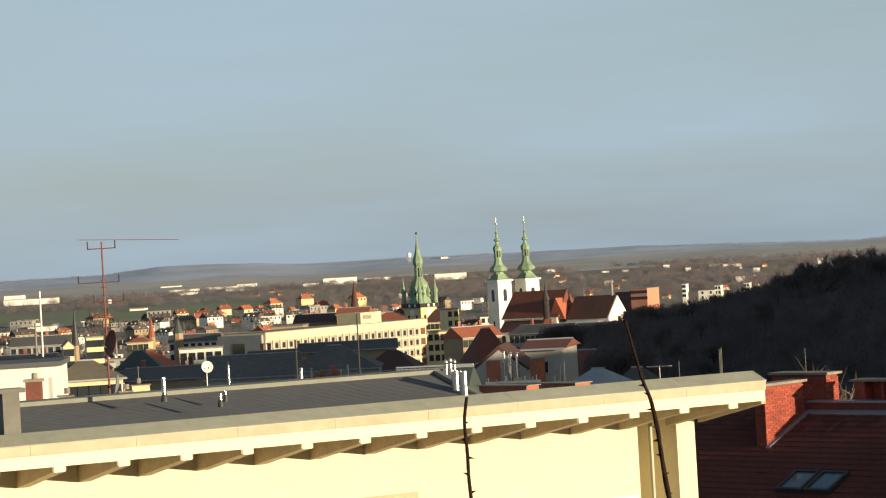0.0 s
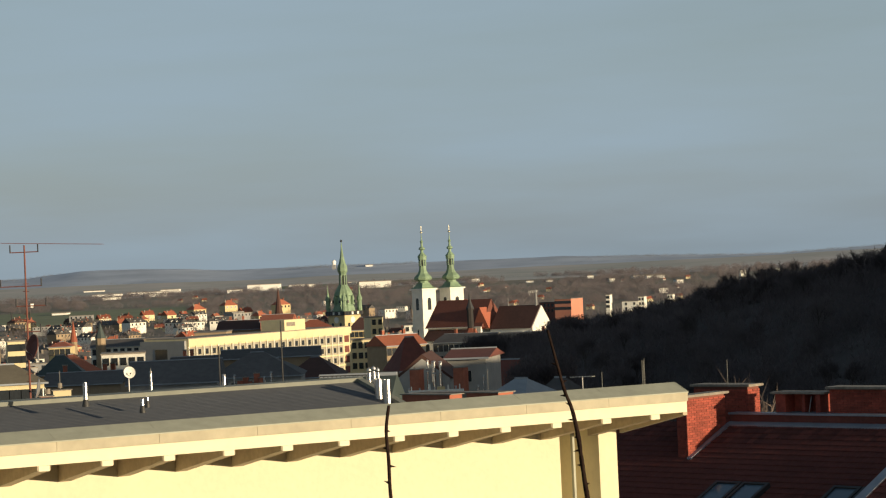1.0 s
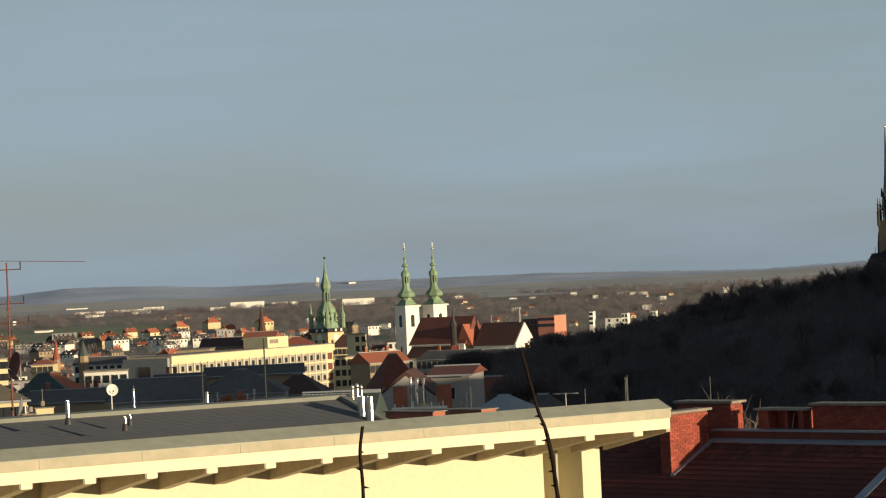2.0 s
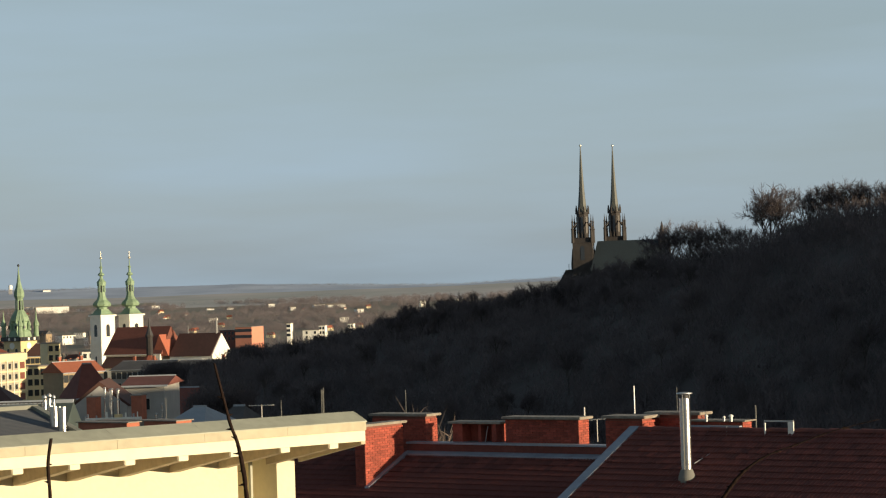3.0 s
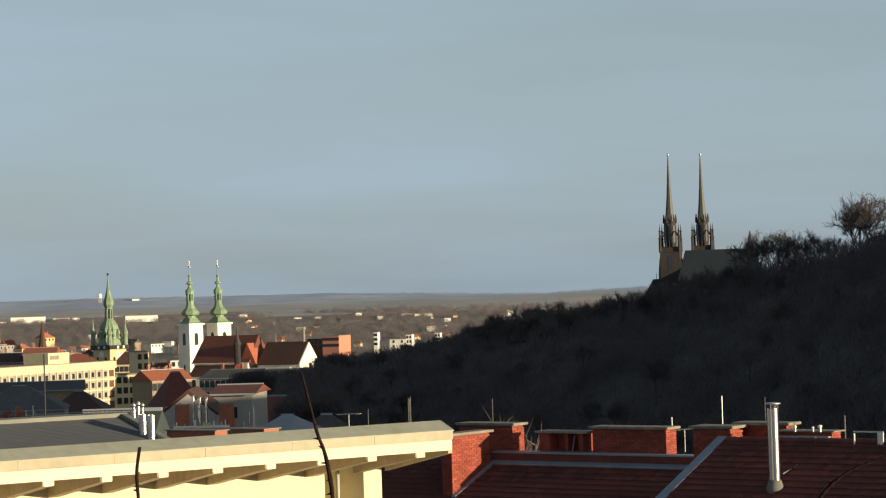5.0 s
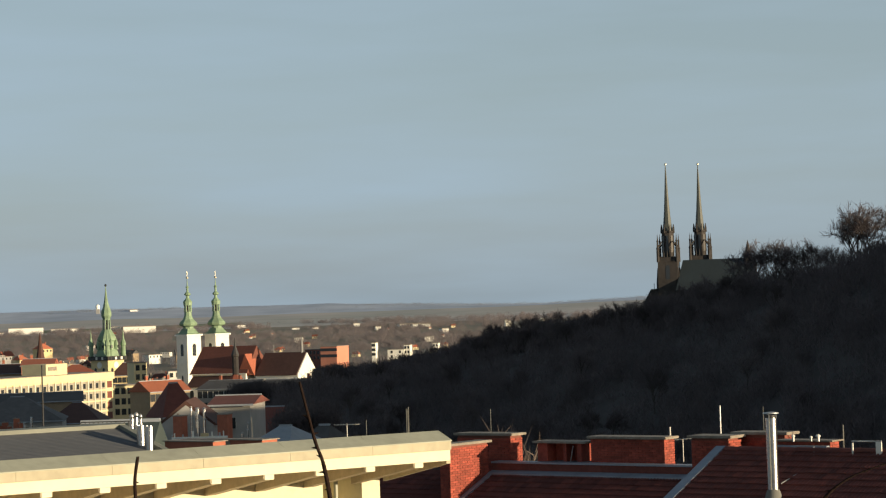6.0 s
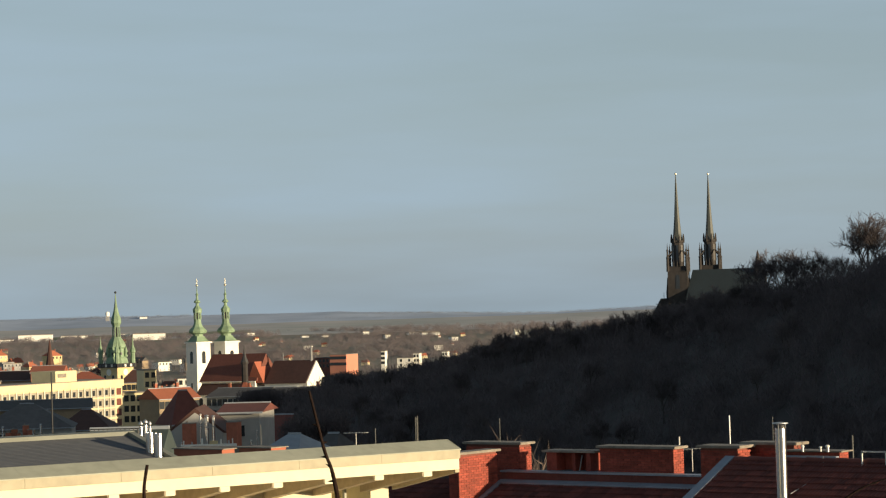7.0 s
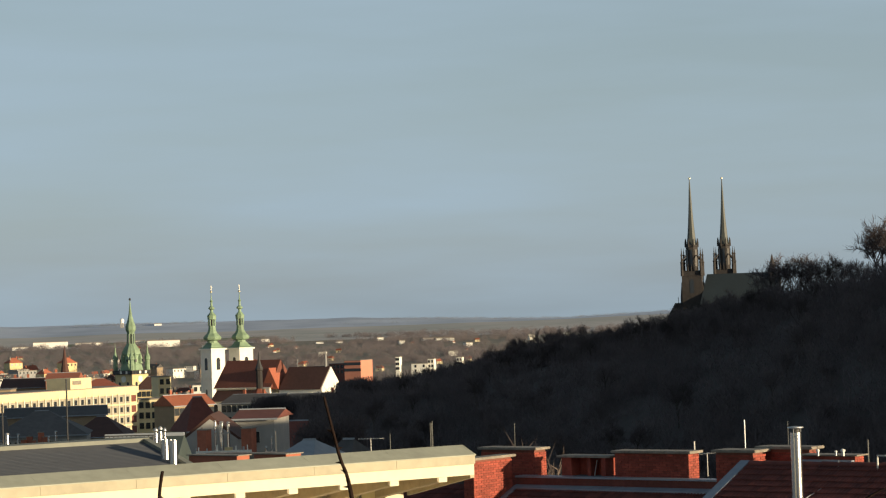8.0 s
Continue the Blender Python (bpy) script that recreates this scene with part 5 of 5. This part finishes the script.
M["whitefar"] = mat("white_cladding", (0.85, 0.83, 0.76), 0.7, 0.06, 0.2, 0.03, 0.0)
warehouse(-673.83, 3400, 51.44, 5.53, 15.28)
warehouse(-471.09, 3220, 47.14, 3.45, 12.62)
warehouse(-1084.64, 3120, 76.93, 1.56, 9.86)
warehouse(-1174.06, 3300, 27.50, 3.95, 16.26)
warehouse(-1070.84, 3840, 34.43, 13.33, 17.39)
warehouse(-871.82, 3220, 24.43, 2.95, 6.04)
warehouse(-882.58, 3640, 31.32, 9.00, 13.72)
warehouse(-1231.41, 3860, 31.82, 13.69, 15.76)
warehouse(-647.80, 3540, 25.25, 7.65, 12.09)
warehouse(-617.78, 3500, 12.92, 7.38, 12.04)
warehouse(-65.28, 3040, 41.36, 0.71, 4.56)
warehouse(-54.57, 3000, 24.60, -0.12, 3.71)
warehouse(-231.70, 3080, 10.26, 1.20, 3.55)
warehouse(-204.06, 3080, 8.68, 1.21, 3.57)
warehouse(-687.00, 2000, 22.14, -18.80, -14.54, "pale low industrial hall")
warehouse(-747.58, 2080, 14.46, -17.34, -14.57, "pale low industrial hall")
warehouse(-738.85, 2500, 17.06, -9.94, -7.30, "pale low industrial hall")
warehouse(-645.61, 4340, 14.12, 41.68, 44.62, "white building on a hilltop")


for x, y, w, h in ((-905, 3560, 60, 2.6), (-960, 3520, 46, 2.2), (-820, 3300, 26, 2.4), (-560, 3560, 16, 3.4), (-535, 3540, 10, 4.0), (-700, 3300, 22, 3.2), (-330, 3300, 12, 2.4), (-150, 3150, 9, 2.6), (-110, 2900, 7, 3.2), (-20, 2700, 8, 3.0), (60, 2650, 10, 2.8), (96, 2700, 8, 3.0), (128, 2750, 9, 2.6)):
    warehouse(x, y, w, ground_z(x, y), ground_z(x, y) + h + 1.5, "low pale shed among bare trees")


def radar_dome():
    ob = thing("radar_dome", "white radar dome on a hilltop", "dome", (-709.77, 4300, 48.01))
    part("dome", lathe(B(), [(4.0, 0)] + [(4.4 * math.cos(a), 4.9 + 4.4 * math.sin(a)) for a in (-0.6, -0.2, 0.2, 0.6, 1.0, 1.4)] + [(0.2, 9.3)], 14), M["whitefar"], ob)
    part("tower", box(B(), -3, 3, -3, 3, -25, 1), M["grey"], ob)


radar_dome()


def field(name, px0, px1, y0, y1, mt, label):
    bm = B()
    n, k = 24, 8
    g = [[bm.verts.new((u * y, y, ground_z(u * y, y) + 0.6)) for u in (px0 + (px1 - px0) * i / n for i in range(n + 1))] for y in (y0 + (y1 - y0) * j / k for j in range(k + 1))]
    for a, b in zip(g, g[1:]):
        for i in range(n):
            bm.faces.new((a[i], a[i + 1], b[i + 1], b[i]))
    solid(name, bm, M[mt], label, "field", kind="structure")


M["meadow"] = mat("winter_meadow", (0.17, 0.20, 0.10), 1.0, 0.25, 0.02, 0.004, 0.0)
field("field", -0.40, -0.235, 2080, 2620, "meadow", "green winter field on the plain")
field("field", -0.20, -0.10, 3480, 3700, "meadow", "green winter field below the hills")


# ---- woods on the plain ----
def tuft(verts, faces, x, y, z, r, h, count, rg):
    """A crown of slim upright twigs, thinner toward its outline."""
    for _ in range(count):
        a = rg.uniform(0, 6.283)
        q = r * math.sqrt(rg.random())
        zz = z + h * rg.random() ** 0.8 * (1 - 0.45 * (q / r) ** 2)
        s, t = rg.uniform(0.08, 0.2), rg.uniform(0, 3.1416)
        cx, cy = x + q * math.cos(a), y + q * math.sin(a)
        i = len(verts)
        dx, dy = s * math.cos(t), s * math.sin(t)
        verts += [(cx - dx, cy - dy, zz), (cx + dx, cy + dy, zz), (cx + rg.uniform(-0.6, 0.6), cy + rg.uniform(-0.6, 0.6), zz + rg.uniform(0.7, 2.0))]
        faces.append((i, i + 1, i + 2))


def brush(verts, faces, x, y, z, r, h, count, rg):
    """Thin upright twigs fanning out from a foot."""
    for _ in range(count):
        a, q = rg.uniform(0, 6.283), r * math.sqrt(rg.random())
        px, py, pz = x + 0.6 * q * math.cos(a), y + 0.6 * q * math.sin(a), z + h * rg.random() * 0.75
        l = h * rg.uniform(0.12, 0.34)
        ex, ey, ez = px + l * rg.uniform(-0.6, 0.6), py + l * rg.uniform(-0.6, 0.6), pz + l * rg.uniform(0.4, 1.0)
        t, s = rg.uniform(0, 3.1416), rg.uniform(0.03, 0.09)
        i = len(verts)
        verts += [(px - s * math.cos(t), py - s * math.sin(t), pz), (px + s * math.cos(t), py + s * math.sin(t), pz), (ex, ey, ez)]
        faces.append((i, i + 1, i + 2))


def stuff(name, verts, faces, material, label, category):
    me = bpy.data.meshes.new(name)
    me.from_pydata(verts, [], faces)
    me.materials.append(material)
    return tagged(new(name, me), label, category, kind="stuff")


rg = random.Random(11)
vv, ff = [], []
ridge_v, ridge_f = [], []
for i in range(5200):
    y = 1150 + 2350 * rg.random() ** 0.75
    u = rg.uniform(-0.40, 0.14)
    x = u * y
    if noise.noise((x / 170, y / 260, 7.0)) < -0.12 or u < -0.08 and y < 2080 and rg.random() < 0.72:
        continue
    if -0.40 < u < -0.235 and 2080 < y < 2640:
        continue
    h = rg.uniform(5, 11)
    tuft(vv, ff, x, y, ground_z(x, y) - 1, rg.uniform(4, 9), h, 230, rg)
for i in range(1900):
    u = rg.uniform(-0.37, 0.13)
    y = rg.uniform(4330, 4480) if i % 2 else rg.uniform(3500, 4300)
    x = u * y
    if noise.noise((x / 330, y / 420, 3.0)) < (0.0 if i % 2 else 0.18):
        continue
    tuft(ridge_v, ridge_f, x, y, ground_z(x, y) - 2, rg.uniform(7, 15), rg.uniform(3, 6.5), 46, rg)
stuff("ridge_woods", ridge_v, ridge_f, M["hazyridgewood"], "dark woods along the distant hills", "woods")
stuff("far_woods", vv, ff, M["hazywood"], "bare brown winter woods across the plain", "woods")
vv, ff = [], []
for i in range(1000):
    y = rg.uniform(460, 2050)
    x = rg.uniform(-0.37, 0.02) * y
    if x / y > -0.14 and y < 760:
        continue
    tuft(vv, ff, x, y, ground_z(x, y) + 2, rg.uniform(2.5, 5), rg.uniform(5, 11), 90, rg)
stuff("town_trees", vv, ff, M["hazywood"], "bare winter trees between the town houses", "trees")


# ---- bare trees on the hill ----
def bare_tree(seed, height, spread):
    """Trunk and limbs as one part, fine twigs as another; the foot is at z = 0."""
    rg = random.Random(seed)
    ob = thing("bare_tree", "bare dark deciduous tree in winter", "tree", group="bare trees on the hill")
    wood = B()
    verts, faces = [], []

    def twig(p, d, l):
        e = p + d * l
        side = d.orthogonal().normalized() * 0.026
        q = Matrix.Rotation(rg.uniform(0, 3.14), 3, d)
        side = q @ side
        i = len(verts)
        verts.extend([tuple(p - side), tuple(p + side), tuple(e)])
        faces.append((i, i + 1, i + 2))

    def grow(p, d, l, r, level):
        mid = p + d * l * 0.5 + Vector((rg.uniform(-1, 1), rg.uniform(-1, 1), 0)) * l * 0.05
        e = p + d * l
        sides = 6 if level < 2 else 3
        rod(wood, p, mid, r, r * 0.82, sides)
        rod(wood, mid, e, r * 0.82, r * 0.6, sides)
        if level >= 3:
            for k in range(12):
                f = rg.random()
                dd = (d + Vector((rg.gauss(0, 0.6), rg.gauss(0, 0.6), rg.gauss(0.25, 0.5)))).normalized()
                q = p + d * l * f
                twig(q, dd, l * rg.uniform(0.5, 1.0))
                twig(q + dd * l * 0.4, (dd + Vector((rg.gauss(0, 0.5), rg.gauss(0, 0.5), rg.gauss(0.1, 0.4)))).normalized(), l * rg.uniform(0.4, 0.8))
            return
        n = 4 if level else 5
        for k in range(n):
            f = rg.uniform(0.45, 1.0) if k < n - 1 else 1.0
            a = 2 * math.pi * (k / n) + rg.uniform(-0.6, 0.6)
            tilt = rg.uniform(0.35, 0.85) * spread
            o = d.orthogonal().normalized()
            o = Matrix.Rotation(a, 3, d) @ o
            dd = (d * math.cos(tilt) + o * math.sin(tilt) + Vector((0, 0, 0.18))).normalized()
            grow(p + (mid - p + (e - mid)) * f, dd, l * rg.uniform(0.52, 0.78), r * 0.52, level + 1)

    grow(Vector((0, 0, -0.5)), Vector((0, 0, 1)), height * 0.34, height * 0.015, 0)
    part("trunk", wood, M["trunk"], ob)
    me = bpy.data.meshes.new("crown")
    me.from_pydata(verts, [], faces)
    me.materials.append(M["twigs"])
    cr = new("crown", me)
    cr.parent = ob
    return ob


TREES = [bare_tree(s, 10.0, sp) for s, sp in ((1, 1.0), (2, 1.15), (3, 0.85), (4, 1.05), (5, 0.75))]
rg = random.Random(23)
used = set()


def put_tree(k, x, y, s):
    m = pose(x, y, ground_z(x, y), 0, 0, rg.uniform(0, 360)) @ Matrix.Diagonal((s, s, s, 1))
    if k in used:
        t = copy_thing(TREES[k], m)
        t.matrix_basis = m
        return t
    used.add(k)
    TREES[k].matrix_basis = m
    return TREES[k]


# along the crest, then down the slope
for i in range(118):
    x = -17 + 57 * (i + rg.random()) / 118
    yc = min(440.0, max(290.0, 425 - 1.9 * x))
    s = rg.uniform(0.5, 0.86) * (0.72 if x < 0 else 1.0)
    put_tree(rg.randrange(5), x, yc + rg.uniform(-22, 10), s)
# separate crowns on the skyline beside and past the cathedral: x, distance, height of the top
for k, (x, y, top) in enumerate(((44.2, 343, 24.6), (45.6, 340, 25.3), (47.2, 338, 25.4), (48.3, 334, 24.8), (49.6, 335, 25.6), (50.9, 331, 24.9), (52.1, 330, 24.9), (53.5, 326, 23.7), (55.0, 322, 24.4),
                                 (57.4, 318, 30.2), (58.2, 316, 29.6), (56.7, 319, 28.6), (60.1, 303, 28.8), (61.2, 299, 29.7), (62.4, 301, 28.6), (63.8, 296, 29.9), (64.9, 298, 28.4), (66.0, 294, 29.1), (67.2, 296, 28.2), (68.5, 291, 28.7), (70.2, 290, 29.0), (72.5, 290, 29.4), (75.0, 288, 29.8))):
    put_tree((1, 0, 3, 1, 3)[k % 5], x, y, (top + 0.5 - ground_z(x, y)) / 7.7)
for i in range(125):
    y = rg.uniform(150, 400)
    x = rg.uniform(-0.09, 0.26) * y
    yc = min(440.0, max(290.0, 425 - 1.9 * x))
    if y > yc or x < -0.06 * y and y > 300:
        continue
    put_tree(rg.randrange(5), x, y, rg.uniform(0.45, 0.85))
vv, ff = [], []
for i in range(5900):
    y = rg.uniform(110, 440)
    x = rg.uniform(-0.12, 0.30) * y
    yc = min(440.0, max(290.0, 425 - 1.9 * x))
    if x < -0.088 * y and y > 330 or y > yc + 12 or ground_z(x, y) < smooth(y, PY, PZ) + 0.3:
        continue
    brush(vv, ff, x, y, ground_z(x, y) - 0.5, rg.uniform(1.6, 3.4), rg.uniform(2.4, 6.0), 105, rg)
for i in range(420):
    x = -18 + 100 * rg.random()
    yc = min(440.0, max(290.0, 425 - 1.9 * x))
    y = yc + rg.uniform(-10, 6)
    brush(vv, ff, x, y, ground_z(x, y) - 0.3, rg.uniform(1.6, 3.0), rg.uniform(3.5, 6.0) * (0.68 if x > 43 else 0.8), 130, rg)
for i in range(520):
    x = rg.uniform(40, 82)
    y = min(440.0, max(290.0, 425 - 1.9 * x)) + rg.uniform(-26, 8)
    brush(vv, ff, x, y, ground_z(x, y) - 0.4, rg.uniform(1.4, 2.6), rg.uniform(1.5, 2.6), 120, rg)
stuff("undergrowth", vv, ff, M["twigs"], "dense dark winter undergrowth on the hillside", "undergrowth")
# belts of bare trees at the foot of the hill, below the church
vv, ff = [], []
for (xa, za), (xb, zb), dist, n in (((-29.51, 6.95), (-17.73, 7.22), 448, 95),
                                    ((-49.31, 3.26), (-31.11, 3.86), 470, 90),
                                    ((-20.57, 6.61), (-15.22, 7.23), 250, 45)):
    for i in range(n):
        k = (i + rg.random()) / n
        x, y = xa + (xb - xa) * k, dist + rg.uniform(-8, 8)
        top = za + (zb - za) * k - rg.uniform(0, 2.2)
        foot = ground_z(x, y) - 0.5
        while foot < top - 1.0:
            h = min(7.0, top - foot)
            brush(vv, ff, x, y, foot, 2.6, h, 170, rg)
            foot += 0.6 * h
stuff("tree_belt", vv, ff, M["twigs"], "belt of bare dark trees below the church", "trees")
# bare tree in the sun at the foot of the hill
def dry_tree(x, y, top):
    t = bare_tree(14, 10.0, 0.8)
    s = (top - ground_z(x, y)) / 10.5
    t.matrix_basis = pose(x, y, ground_z(x, y), 0, 0, 40) @ Matrix.Diagonal((s, s, s, 1))
    for c in t.children:
        c.data.materials[0] = M["drytwigs"]
    tagged(t, "pale brown bare tree below the dark hillside", "tree", "bare trees on the hill")


M["drytwigs"] = mat("dry_brown_twigs", (0.19, 0.145, 0.12), 0.95, 0.3, 2, 0.3, 0.0)
let_through(M["drytwigs"], 0.4)
dry_tree(2.2, 110, 13.0)


# ---- roof tiles and bricks, piece by piece ----
def tile_mesh(w, g):
    vs, fs = [], []
    n = 8
    for j, (y, lift) in enumerate(((0.04, 0.0), (-g, 0.024))):
        for i in range(n + 1):
            vs.append((w * i / n, y, lift + 0.012 * math.cos(4 * math.pi * i / n)))
    for i in range(n + 1):
        vs.append((w * i / n, -g, 0.0))
    for i in range(n):
        fs.append((i, n + 1 + i, n + 2 + i, i + 1))
        fs.append((n + 1 + i, 2 * n + 2 + i, 2 * n + 3 + i, n + 2 + i))
    me = bpy.data.meshes.new("roof_tile")
    me.from_pydata(vs, [], fs)
    me.materials.append(M["tile"])
    return me


TW, TG = 0.23 / K, 0.33 / K
TILE = tile_mesh(TW, TG)
LEAN_M = Matrix.Rotation(math.atan(SLOPE), 4, "X")


def lay_tiles(house, x0, x1, rows, most, skip=()):
    c = 1 / math.hypot(1, SLOPE)
    n, rest = 0, []
    r2 = random.Random(3)
    for r in range(rows):
        for k in range(int((x1 - x0) / TW)):
            x, s = x0 + k * TW, r * TG
            y = -s * c
            if any(a < x + 0.15 < b and lo < s < hi for a, b, lo, hi in skip):
                continue
            m = Matrix.Translation((x + r2.uniform(-0.004, 0.004), y, y * SLOPE + 0.012 + r2.uniform(0, 0.007))) @ LEAN_M
            if n < most:
                piece("roof_tile", TILE, house, m)
                n += 1
            else:
                rest.append(m)
    if rest:
        vs, fs = [], []
        for m in rest:
            o = len(vs)
            vs += [tuple(m @ v.co) for v in TILE.vertices]
            fs += [tuple(o + i for i in p.vertices) for p in TILE.polygons]
        me = bpy.data.meshes.new("roof_tiles")
        me.from_pydata(vs, [], fs)
        me.materials.append(M["tile"])
        ob = new("roof_tiles", me)
        ob.parent = house
        ob["kind"] = "stuff"


lay_tiles(front_house, 0.08, 9.0, 17, 300)
lay_tiles(back_house, -6.0, 8.2, 23, 300)


def ridge_tiles(house, x0, x1, y, z):
    bm = B()
    n = 8
    lo, hi = [], []
    for i in range(n + 1):
        a = math.pi * i / n
        lo.append(bm.verts.new((0, 0.11 * math.cos(a), 0.08 * math.sin(a))))
        hi.append(bm.verts.new((0.36, 0.095 * math.cos(a), 0.07 * math.sin(a))))
    for i in range(n):
        bm.faces.new((lo[i], hi[i], hi[i + 1], lo[i + 1]))
    bm.faces.new(lo)
    bm.faces.new(hi[::-1])
    me = bpy.data.meshes.new("ridge_tile")
    bm.to_mesh(me)
    bm.free()
    me.materials.append(M["tile"])
    k = 0
    while x0 + 0.33 * k < x1:
        piece("ridge_tile", me, house, pose(x0 + 0.33 * k, y, z + 0.006 * (k % 2)))
        k += 1


ridge_tiles(front_house, 0.1, 10.0, 0.02, 0.0)
for ob, w, d, h in CHIMNEYS:
    lay_bricks(ob, w, d, h)
